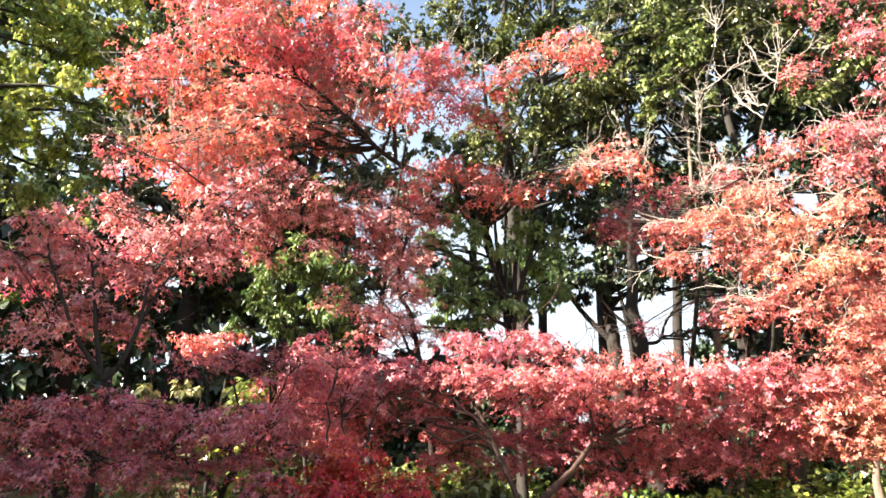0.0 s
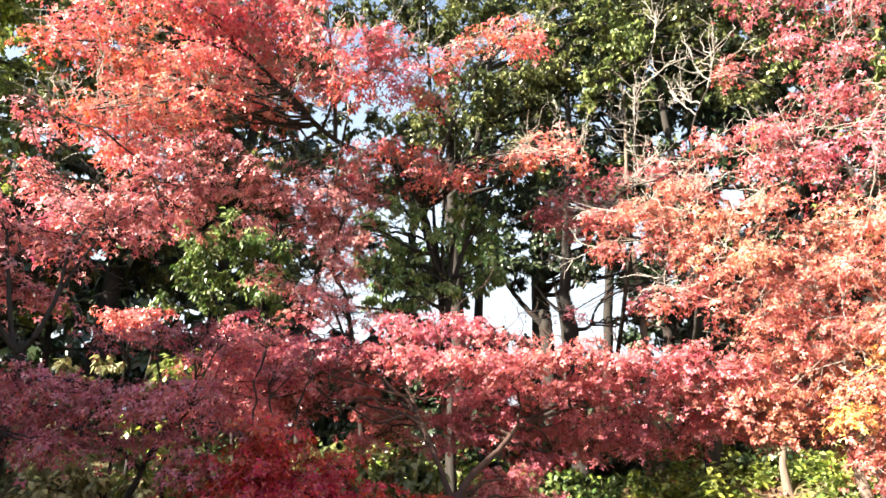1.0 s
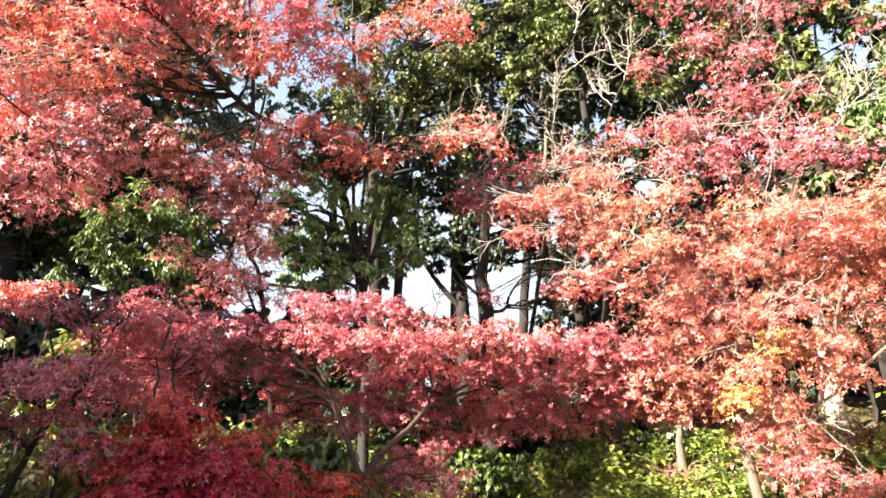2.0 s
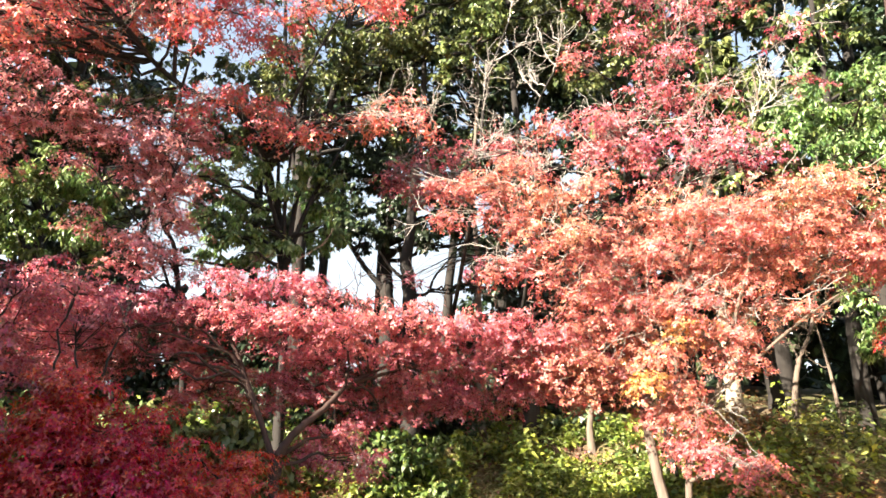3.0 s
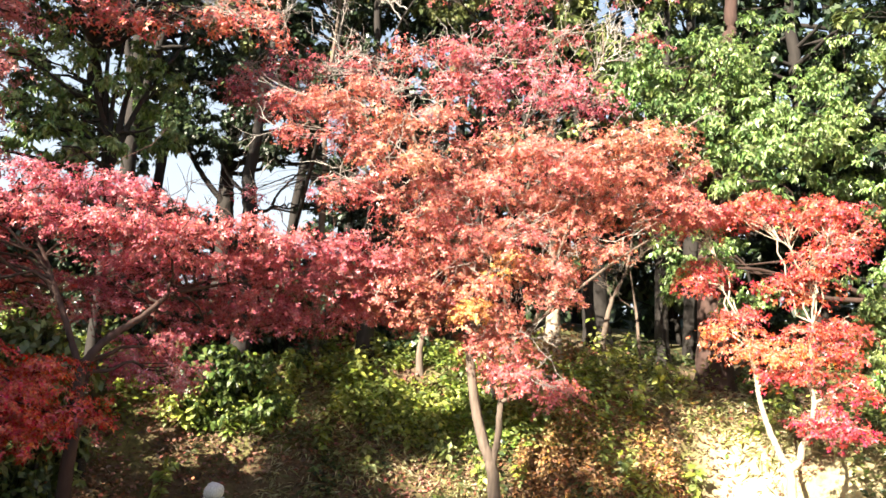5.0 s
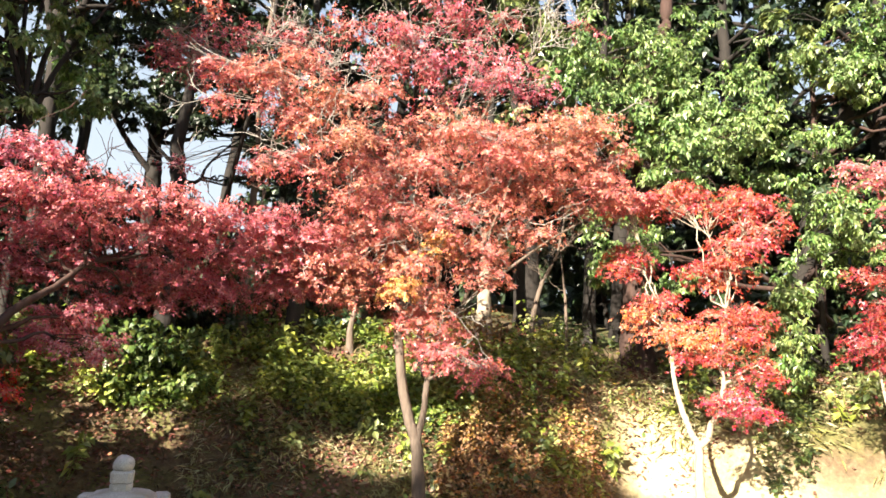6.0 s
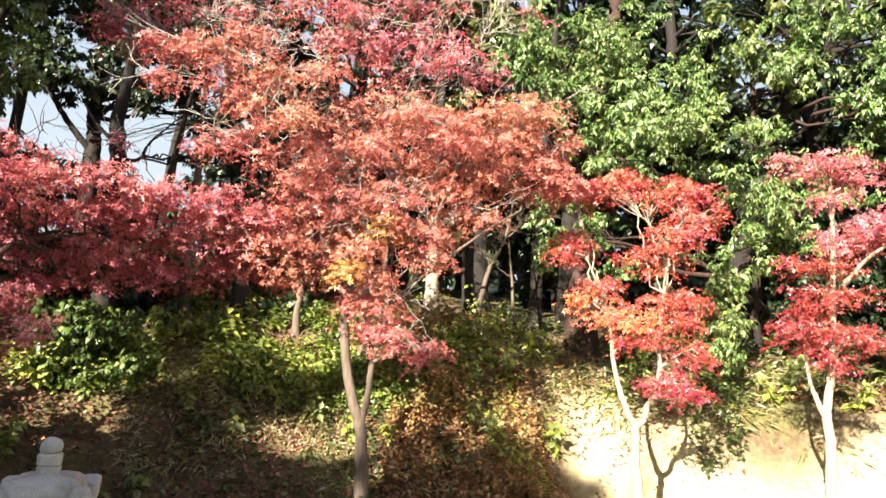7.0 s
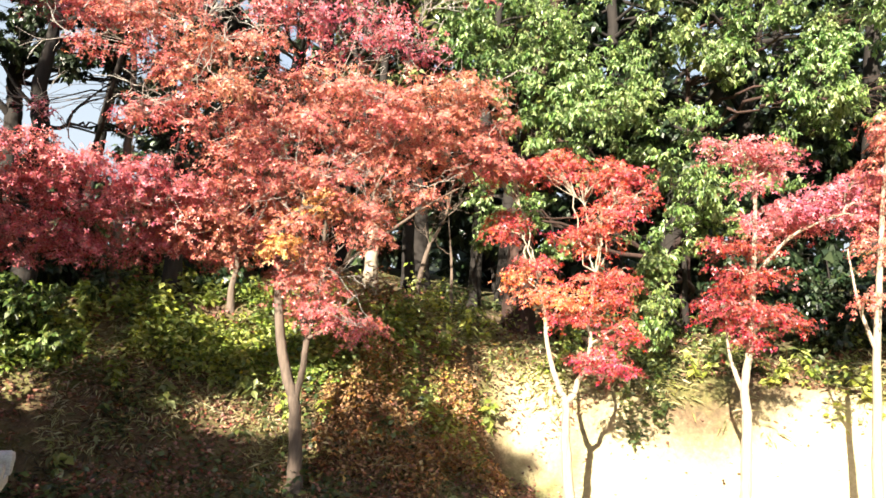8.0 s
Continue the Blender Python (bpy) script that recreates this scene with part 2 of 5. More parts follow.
def spline(points, n=24):
    p = np.asarray(points, float)
    t = np.linspace(0, len(p) - 1, n)
    i = np.clip(t.astype(int), 0, len(p) - 2)
    u = (t - i)[:, None]
    g = lambda k: p[np.clip(k, 0, len(p) - 1)]
    p0, p1, p2, p3 = g(i - 1), g(i), g(i + 1), g(i + 2)
    return 0.5 * (2 * p1 + (p2 - p0) * u + (2 * p0 - 5 * p1 + 4 * p2 - p3) * u ** 2 + (3 * p1 - p0 - 3 * p2 + p3) * u ** 3)


def star_leaf(tips, spread=27):
    """A lobed maple leaf: narrow lobes from a small palm, cupped a little."""
    v, f = [], []
    for a, r in tips:
        for d, q in ((-spread, 0.42), (0, 1.0), (spread, 0.42)):
            t = radians(a + d)
            v.append((math.sin(t) * r * q, math.cos(t) * r * q, -0.22 * (r * q) ** 2))
        k = len(v) - 3
        f.append((k, k + 2, k + 1))
    return np.array(v), np.array(f)


def blade_leaf(wide=0.3):
    """An oval leaf folded along its rib and bent down at the tip."""
    v = np.array([(0, 0, 0), (-wide, 0.45, 0.08), (0, 0.5, -0.03), (wide, 0.45, 0.08), (0, 1.0, -0.2)], float)
    return v, np.array([(0, 2, 1), (0, 3, 2), (1, 2, 4), (2, 3, 4)])


def pointed_leaf(wide=0.26):
    v = np.array([(0, 0, 0), (-wide, 0.45, 0.05), (0, 1.0, -0.12), (wide, 0.45, 0.05)], float)
    return v, np.array([(0, 3, 1), (1, 3, 2)])


def lay_leaves(template, pos, normal, way, size):
    """Copies of a leaf at pos, facing normal, pointing along way."""
    tv, tf = template
    nrm = normal / (np.linalg.norm(normal, axis=1)[:, None] + 1e-9)
    y = way - (way * nrm).sum(1)[:, None] * nrm
    y /= np.linalg.norm(y, axis=1)[:, None] + 1e-9
    x = np.cross(y, nrm)
    s = size[:, None, None]
    v = pos[:, None, :] + s * (tv[None, :, 0:1] * x[:, None, :] + tv[None, :, 1:2] * y[:, None, :] + tv[None, :, 2:3] * nrm[:, None, :])
    f = tf[None] + (np.arange(len(pos)) * len(tv))[:, None, None]
    return v.reshape(-1, 3), f.reshape(-1, tf.shape[1])


STAR, BLADE, POINTED, NARROW, GRASS = star_leaf([(-82, 0.7), (-28, 0.95), (28, 1.0), (82, 0.7)], 32), blade_leaf(), pointed_leaf(), blade_leaf(0.2), pointed_leaf(0.06)


def in_ball(rng, n, power=0.45):
    d = rng.normal(0, 1, (n, 3))
    d /= np.linalg.norm(d, axis=1)[:, None]
    return d * rng.random((n, 1)) ** power


def maple_spray(c, w, h, rng, size, cover, hang=0.75):
    """Flat tiers of leaves round c, set along twigs that fan out: leaf places, facings, ways, sizes, and the tiers' centres."""
    tiers = min(max(8, int(15 * w * h / 0.12) + 6), 34)
    cen = np.asarray(c) + in_ball(rng, tiers, 0.42) * np.array([w, w, h]) * 1.05
    n = int(cover * math.pi * w * h / (0.22 * size * size)) + 20
    rad = rng.uniform(0.1, 0.27, tiers) * (0.7 + 0.5 * w)
    k = rng.choice(tiers, n, p=rad ** 2 / (rad ** 2).sum())
    fan = 7
    a = (rng.integers(0, fan, n) + rng.random(tiers)[k] + rng.normal(0, 0.13, n)) * 2 * math.pi / fan
    off = np.column_stack([np.cos(a), np.sin(a)]) * (rad[k] * (0.12 + 1.15 * rng.random(n) ** 0.75))[:, None] + rng.normal(0, 0.012, (n, 2))
    dist = np.linalg.norm(off, axis=1)
    tilt = rng.normal(0, 0.25, (tiers, 2))
    pos = cen[k] + np.column_stack([off, (tilt[k] * off).sum(1) - 0.4 * dist ** 2 / rad[k] + rng.normal(0, 0.018, n)])
    out = np.column_stack([off / (dist[:, None] + 1e-6), np.full(n, -0.45)])
    normal = np.column_stack([hang * out[:, :2], np.full(n, 0.75)]) + rng.normal(0, 0.42, (n, 3))
    way = out + rng.normal(0, 0.5, (n, 3))
    return pos, normal, way, size * rng.uniform(0.6, 1.25, n), cen


def broad_spray(c, w, h, rng, size, cover, droop=0.9):
    """Rosettes of hanging oval leaves at twig ends, bunched on a few boughs with gaps between."""
    per = 9
    m = int(cover * math.pi * w * h / (0.2 * size * size) / per) + 4
    boughs = max(4, m // 12)
    bc = np.asarray(c) + in_ball(rng, boughs, 0.4) * np.array([w, w, h])
    br = rng.uniform(0.14, 0.34, boughs) * (0.5 + 0.6 * w)
    b = rng.integers(0, boughs, m)
    axis = rng.normal(0, 1, (m, 3))
    axis /= np.linalg.norm(axis, axis=1)[:, None]
    cen = bc[b] + axis * (br[b] * rng.random(m) ** 0.4)[:, None] * np.array([1, 1, 0.7])
    n = m * per
    k = np.repeat(np.arange(m), per)
    side = rng.normal(0, 1, (n, 3)) * np.array([1, 1, 0.5])
    way = axis[k] * 0.5 + side * 0.7 + np.array([0, 0, -droop])
    pos = cen[k] + axis[k] * rng.uniform(-0.9, 0.5, (n, 1)) * size
    way /= np.linalg.norm(way, axis=1)[:, None]
    up = np.array([0.0, 0.0, 1.0]) + axis[k] * 0.7 + rng.normal(0, 0.35, (n, 3))
    normal = up - (up * way).sum(1)[:, None] * way
    return pos, normal, way, size * rng.uniform(0.7, 1.25, n), bc


def along(path, s):
    k = s * (len(path) - 1)
    i = min(int(k), len(path) - 2)
    return path[i] + (path[i + 1] - path[i]) * (k - i)


def tree(name, label, category, stems, clumps, leaf_mat, bark, size=0.075, cover=1.5, seed=1, template=STAR, spray=maple_spray, group="",
         low=0.35, twig_r=0.006, sides=8, fine=True, special=None, limb_r=0.35, twig_bark=None, bare=0, stem_bark=None):
    """A tree: stems (each a list of places and a first radius) with a limb to each clump and twigs to its tiers."""
    rng = np.random.default_rng(seed)
    x, y, z = stems[0][0][0]
    ob = root(name, x, y, z, label, category, group)
    paths = []
    for i, (pts, r0) in enumerate(stems):
        p = spline(pts, 8 * len(pts))
        p[1:-1] += rng.normal(0, r0 * 0.05, p[1:-1].shape)
        s = np.linspace(0, 1, len(p))
        r = r0 * (1 - 0.72 * s)
        if i == 0:
            r = r * (1 + 0.5 * np.exp(-s * 18))
        part("trunk" if i == 0 else "stem", local(tube(p, r, sides)[0], ob), tube(p, r, sides)[1], bark if i == 0 else stem_bark or bark, ob, "", True)
        paths.append((p, r))
    for i, (cx, cy, cz, w, h) in enumerate(clumps):
        c = np.array([cx, cy, cz])
        best = None
        for p, r in paths:
            d = np.linalg.norm(p - c, axis=1) + 1.1 * np.maximum(0, p[:, 2] - c[2] + 0.2)
            d[: int(low * len(p))] += 30
            k = int(d.argmin())
            if best is None or d[k] < best[0]:
                best = (d[k], p[k], r[k])
        way = bend(best[1], c, rng, 10, 0.12, 0.08)
        r_a = min(best[2] * 0.7, 0.012 + 0.02 * np.linalg.norm(c - best[1]) * limb_r / 0.35)
        r_l = np.linspace(max(r_a, 0.01), 0.007, 10)
        pos, normal, lway, sz, cen = spray(c, w, h, rng, size, cover)
        v, f = tube(way, r_l, 6) if fine else tube(way[::3], r_l[::3], 5)
        if fine:
            limb = part("limb", local(v, ob), f, bark, ob, "", True)
        k = 5 if fine else 3
        bits = [] if fine else [(v, f)]
        bits += [tube(bend(along(way, rng.uniform(0.6, 1.0)), q, rng, k, 0.1), np.linspace(twig_r, 0.0025, k), 4 if fine else 3) for q in cen]
        # crooked leafless twig ends standing out of the leaves
        for _ in range(bare):
            a = c + in_ball(rng, 1, 0.4)[0] * np.array([w, w, h]) * 0.8
            d = rng.normal(0, 1, 3) * np.array([1, 1, 0.5]) + np.array([0, 0, 0.7])
            b = a + d / np.linalg.norm(d) * rng.uniform(0.3, 0.75)
            w1 = bend(a, b, rng, 6, 0.1)
            bits.append(tube(w1, np.linspace(0.005, 0.0025, 6), 4))
            for _ in range(3):
                a2 = along(w1, rng.uniform(0.25, 0.9))
                bits.append(tube(bend(a2, a2 + 0.3 * (b - a) + rng.normal(0, 0.11, 3), rng, 4, 0.2), np.linspace(0.005, 0.0022, 4), 3))
        v, f = join(bits)
        if fine:
            tagged(part("twig_spray", local(v, ob), f, twig_bark or bark, limb, "", True), kind="stuff")
        else:
            limb = part("limb", local(v, ob), f, bark, ob, "", True)
        v, f = lay_leaves(template, pos, normal, lway, sz)
        mat = special[1] if special and i in special[0] else leaf_mat
        tagged(part("foliage", local(v, ob), f, mat, limb), kind="stuff")
    return ob


# ---- ground ----
def smooth_step(a, b, x):
    t = np.clip((x - a) / (b - a), 0, 1)
    return t * t * (3 - 2 * t)


def ground_height(x, y):
    """Low ground round the viewpoint, a bank that rings it, a wooded terrace behind."""
    x, y = np.asarray(x, float), np.asarray(y, float)
    r = np.hypot(x, y)
    az = np.degrees(np.arctan2(x, y))
    east = smooth_step(40, 58, az) * (1 - smooth_step(110, 170, az))
    wob = 0.15 * np.sin(az * 0.11 + 1.0) + 0.12 * np.sin(az * 0.31)
    wob = wob * (1 - smooth_step(125, 175, np.abs(az)))
    s = r + wob * smooth_step(6, 9, r)
    prof = np.interp(s, [0, 4, 6.5, 7.6, 8.3, 10.3, 11.2, 14, 20, 30, 60, 200, 1500], [0, -0.15, -0.4, -0.45, -0.15, 1.75, 2.05, 2.7, 3.5, 4.2, 7.5, 12, 12])
    prof_e = np.interp(s, [0, 4, 6.5, 9.6, 10.0, 10.9, 12.2, 15, 20, 30, 60, 200, 1500], [0, -0.25, -0.5, -0.72, -0.62, 0.85, 1.45, 2.0, 2.7, 4.0, 7.5, 12, 12])
    back = np.where(y < -2, smooth_step(-2, -6, y), 0)
    h = prof * (1 - east) + prof_e * east
    h = np.where(r < 60, h * (1 - back), h)
    bumps = 0.06 * np.sin(x * 2.3 + 0.7 * y) * np.sin(y * 1.9 - 0.4 * x) + 0.03 * np.sin(5.1 * x + 1.3) * np.sin(4.7 * y)
    return h + bumps * smooth_step(2, 5, r)


def gz(x, y):
    return float(ground_height(x, y))


def make_ground():
    rings = np.concatenate([[0.0005], np.arange(0.05, 16, 0.16), np.geomspace(16, 1500, 60)])
    angles = np.radians(np.arange(0, 360, 1.5))
    a, r = np.meshgrid(angles, rings)
    x, y = np.sin(a) * r, np.cos(a) * r
    v = np.column_stack([x.ravel(), y.ravel(), ground_height(x, y).ravel()])
    m, k = len(rings), len(angles)
    i, j = np.meshgrid(np.arange(m - 1), np.arange(k), indexing="ij")
    q = np.stack([i * k + j, (i + 1) * k + j, (i + 1) * k + (j + 1) % k, i * k + (j + 1) % k], -1).reshape(-1, 4)[:, ::-1]
    ob = part("ground", v, q, EARTH, None, "leaf-strewn earth bank with sparse grass, bare sandy foot and painted sunlit patches", True)
    az = np.degrees(np.arctan2(v[:, 0], v[:, 1]))
    rr = np.hypot(v[:, 0], v[:, 1])
    n1 = 0.8 * np.sin(v[:, 0] * 1.7 + v[:, 1]) * np.sin(v[:, 1] * 2.1)
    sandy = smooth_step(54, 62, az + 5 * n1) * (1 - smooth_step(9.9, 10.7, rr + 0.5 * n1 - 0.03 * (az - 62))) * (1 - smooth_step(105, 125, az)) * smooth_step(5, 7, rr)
    # sunlight on a patch of dry grass, painted with the sand colour
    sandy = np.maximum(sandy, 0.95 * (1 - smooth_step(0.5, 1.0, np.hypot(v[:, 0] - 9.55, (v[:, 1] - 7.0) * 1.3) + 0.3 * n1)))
    # sunlit pale patch of the bank, its light put into the sand colour
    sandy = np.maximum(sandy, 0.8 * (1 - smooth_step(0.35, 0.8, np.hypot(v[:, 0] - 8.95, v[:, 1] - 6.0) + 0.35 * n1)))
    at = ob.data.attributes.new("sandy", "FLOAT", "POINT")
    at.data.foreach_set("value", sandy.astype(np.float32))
    tagged(ob, "", "ground", "", "structure")


make_ground()

# ---- leaf masses: x, y, z, half width, half height ----
BRIGHT = [
    (-3.63, 6.91, 7.09, 0.36, 0.25), (-3.79, 6.83, 6.61, 0.31, 0.24), (-3.19, 6.80, 6.69, 0.36, 0.24), (-2.83, 6.71, 7.22, 0.44, 0.26),
    (-2.34, 6.65, 7.27, 0.43, 0.26), (-1.98, 7.11, 7.50, 0.54, 0.31), (-1.50, 7.25, 7.64, 0.45, 0.32), (-1.07, 6.96, 7.14, 0.34, 0.30),
    (-1.02, 6.97, 7.60, 0.35, 0.22), (-2.46, 7.61, 7.43, 0.56, 0.33), (-1.80, 7.44, 7.22, 0.54, 0.32), (-2.42, 6.82, 6.40, 0.49, 0.29),
    (-2.03, 7.15, 6.48, 0.51, 0.30), (-1.62, 7.81, 7.04, 0.46, 0.32), (-3.13, 7.25, 6.60, 0.40, 0.20), (-2.89, 7.29, 6.30, 0.42, 0.24),
    (-2.34, 7.01, 8.33, 0.85, 0.41), (-3.17, 6.79, 7.99, 0.65, 0.35), (-1.55, 7.52, 8.76, 0.70, 0.37),
]
BRIGHT_LOW = [
    (-3.04, 6.31, 5.37, 0.30, 0.21), (-3.00, 6.82, 5.46, 0.38, 0.28), (-2.54, 6.73, 5.57, 0.39, 0.25), (-2.36, 7.37, 5.87, 0.46, 0.27),
    (-2.06, 6.70, 5.86, 0.45, 0.21), (-1.77, 7.35, 6.25, 0.40, 0.21), (-1.44, 7.60, 6.20, 0.31, 0.17), (-2.53, 6.69, 5.11, 0.36, 0.17),
    (-3.03, 7.14, 5.34, 0.31, 0.14), (-1.05, 7.66, 6.87, 0.37, 0.24), (-0.53, 6.95, 6.30, 0.32, 0.20), (-0.29, 7.58, 6.79, 0.35, 0.20),
    (-0.69, 6.92, 6.78, 0.39, 0.23), (-0.14, 7.40, 7.16, 0.33, 0.29), (0.16, 7.34, 6.86, 0.36, 0.28), (0.01, 7.13, 7.18, 0.24, 0.19),
    (-3.29, 6.45, 5.41, 0.14, 0.09), (0.32, 7.67, 6.73, 0.23, 0.15), (-2.95, 6.60, 5.85, 0.18, 0.10),
]
BRIGHT_EAST = [
    (-0.26, 7.59, 5.72, 0.27, 0.16), (0.11, 7.92, 5.91, 0.40, 0.20), (0.48, 7.75, 5.67, 0.34, 0.20), (0.79, 7.94, 5.60, 0.27, 0.14),
    (-0.39, 7.63, 5.42, 0.29, 0.17), (1.08, 7.62, 5.49, 0.19, 0.08), (1.38, 7.86, 5.74, 0.23, 0.10), (1.72, 7.61, 5.75, 0.23, 0.12),
    (2.22, 7.48, 5.96, 0.35, 0.15), (2.32, 7.28, 5.62, 0.22, 0.12), (1.89, 7.27, 5.64, 0.19, 0.10), (1.32, 7.95, 7.82, 0.30, 0.13),
    (1.62, 7.38, 7.52, 0.41, 0.19), (2.01, 7.75, 7.64, 0.30, 0.14), (0.79, 7.68, 7.31, 0.25, 0.13), (1.07, 8.00, 7.67, 0.21, 0.10),
    (0.63, 7.71, 6.68, 0.17, 0.09), (-1.16, 7.98, 5.66, 0.17, 0.11),
]
DUSKY = [
    (-2.42, 6.50, 4.74, 0.35, 0.18), (-2.03, 6.53, 4.90, 0.40, 0.18), (-1.81, 7.01, 5.30, 0.37, 0.21), (-1.80, 6.87, 4.83, 0.41, 0.19),
    (-2.11, 6.58, 4.45, 0.39, 0.18), (-2.40, 6.12, 4.28, 0.34, 0.17), (-2.58, 5.67, 4.10, 0.29, 0.18), (-2.79, 5.63, 3.94, 0.29, 0.16),
    (-2.39, 5.68, 3.83, 0.31, 0.12), (-2.25, 6.22, 4.11, 0.27, 0.12), (-3.15, 5.89, 4.45, 0.22, 0.21), (-2.96, 5.82, 4.28, 0.20, 0.13),
    (-3.44, 6.07, 5.25, 0.15, 0.07), (-3.18, 5.80, 4.82, 0.15, 0.07), (-1.52, 6.97, 5.06, 0.30, 0.17), (-1.17, 7.28, 5.00, 0.31, 0.17),
]
DUSKY_LOW = [
    (-3.19, 4.98, 3.78, 0.23, 0.19), (-3.16, 5.28, 3.76, 0.26, 0.19), (-2.89, 5.35, 3.64, 0.27, 0.15), (-3.31, 5.37, 3.59, 0.24, 0.16),
    (-2.78, 5.70, 3.72, 0.23, 0.13), (-3.08, 5.33, 3.26, 0.27, 0.14), (-2.75, 5.58, 3.19, 0.19, 0.14), (-2.99, 4.92, 2.99, 0.23, 0.14),
    (-2.92, 5.41, 3.19, 0.19, 0.11), (-3.55, 5.14, 3.64, 0.25, 0.20), (-2.96, 5.14, 2.81, 0.15, 0.10), (-2.55, 5.47, 3.49, 0.12, 0.08),
]
PURPLE = [
    (-2.38, 4.32, 2.29, 0.25, 0.08), (-2.31, 4.74, 2.36, 0.24, 0.09), (-1.90, 4.43, 2.28, 0.25, 0.07), (-1.67, 4.59, 2.29, 0.25, 0.05),
    (-1.32, 4.41, 2.26, 0.23, 0.05), (-1.12, 4.76, 2.34, 0.22, 0.05), (-2.38, 4.45, 2.14, 0.26, 0.09), (-2.21, 4.77, 2.18, 0.27, 0.09),
    (-1.92, 4.88, 2.20, 0.27, 0.09), (-1.48, 4.60, 2.20, 0.24, 0.08), (-1.28, 5.13, 2.27, 0.23, 0.09), (-2.09, 4.24, 1.92, 0.24, 0.08),
    (-2.05, 4.75, 1.96, 0.24, 0.09), (-2.47, 4.01, 2.15, 0.26, 0.12), (-2.55, 4.17, 1.94, 0.22, 0.12), (-2.26, 4.06, 1.93, 0.17, 0.08),
]
PURPLE_LOW = [
    (-1.77, 4.79, 1.98, 0.21, 0.05), (-1.36, 4.92, 2.01, 0.20, 0.07), (-1.14, 4.76, 1.85, 0.15, 0.07), (-1.13, 4.98, 2.09, 0.16, 0.06),
    (-1.21, 4.78, 1.75, 0.13, 0.05), (-2.04, 5.11, 2.78, 0.25, 0.03), (-1.68, 5.25, 2.82, 0.25, 0.04), (-1.39, 5.30, 2.86, 0.23, 0.05),
    (-1.22, 5.68, 2.85, 0.23, 0.06), (-0.92, 5.76, 2.89, 0.25, 0.06), (-1.35, 5.42, 2.68, 0.17, 0.03), (-0.83, 5.91, 2.72, 0.25, 0.07),
    (-0.56, 6.13, 2.87, 0.23, 0.09),
]
BAND = [
    (0.38, 6.87, 3.33, 0.37, 0.14), (0.77, 6.89, 3.32, 0.32, 0.13), (1.17, 6.87, 3.31, 0.28, 0.09), (-1.33, 7.03, 3.28, 0.28, 0.13),
    (-1.04, 6.71, 3.06, 0.36, 0.13), (-0.75, 6.64, 2.97, 0.35, 0.15), (-1.17, 6.67, 2.78, 0.31, 0.15), (-0.97, 6.67, 2.60, 0.35, 0.16),
    (-0.69, 6.50, 2.65, 0.29, 0.14), (-0.43, 6.90, 2.84, 0.28, 0.15), (-0.21, 6.76, 3.05, 0.25, 0.12), (-0.11, 6.74, 2.62, 0.22, 0.12),
    (0.26, 6.69, 2.91, 0.35, 0.15), (0.61, 6.47, 2.89, 0.34, 0.14), (0.97, 6.40, 2.85, 0.32, 0.14), (1.34, 6.34, 2.79, 0.34, 0.15),
    (-1.40, 6.35, 2.84, 0.34, 0.20), (-1.36, 6.27, 2.50, 0.34, 0.20),
]
BAND_EAST = [
    (1.69, 6.44, 2.92, 0.33, 0.11), (2.07, 6.36, 2.95, 0.35, 0.11), (2.52, 6.41, 2.93, 0.36, 0.13), (2.95, 6.37, 2.92, 0.36, 0.13),
    (3.35, 6.25, 2.83, 0.37, 0.14), (3.98, 6.52, 2.80, 0.33, 0.16), (1.58, 6.98, 2.65, 0.37, 0.16), (1.99, 6.65, 2.66, 0.38, 0.16),
    (2.49, 6.70, 2.70, 0.39, 0.16), (3.03, 6.72, 2.64, 0.40, 0.17), (3.60, 6.77, 2.56, 0.39, 0.17), (4.05, 6.68, 2.44, 0.32, 0.16),
    (1.14, 7.19, 2.66, 0.29, 0.15), (0.80, 6.70, 2.73, 0.23, 0.11), (0.15, 7.18, 2.51, 0.29, 0.13), (4.18, 6.39, 2.60, 0.21, 0.15),
]
BAND_SHADE = [
    (2.00, 7.12, 2.33, 0.39, 0.18), (2.41, 7.02, 2.28, 0.39, 0.19), (2.89, 7.04, 2.33, 0.37, 0.18), (3.37, 7.04, 2.32, 0.29, 0.15),
    (1.56, 7.10, 2.37, 0.32, 0.16), (1.17, 7.22, 2.30, 0.29, 0.16), (0.88, 7.19, 2.38, 0.22, 0.13), (0.57, 7.18, 2.13, 0.25, 0.13),
    (0.13, 7.16, 2.23, 0.29, 0.17), (0.43, 7.15, 2.43, 0.19, 0.12), (1.38, 6.87, 1.80, 0.33, 0.17), (1.02, 6.92, 1.64, 0.29, 0.15),
    (1.65, 7.11, 1.99, 0.24, 0.12), (1.49, 6.49, 1.53, 0.28, 0.11), (3.61, 6.94, 2.38, 0.30, 0.13), (3.97, 6.94, 2.37, 0.26, 0.13),
]
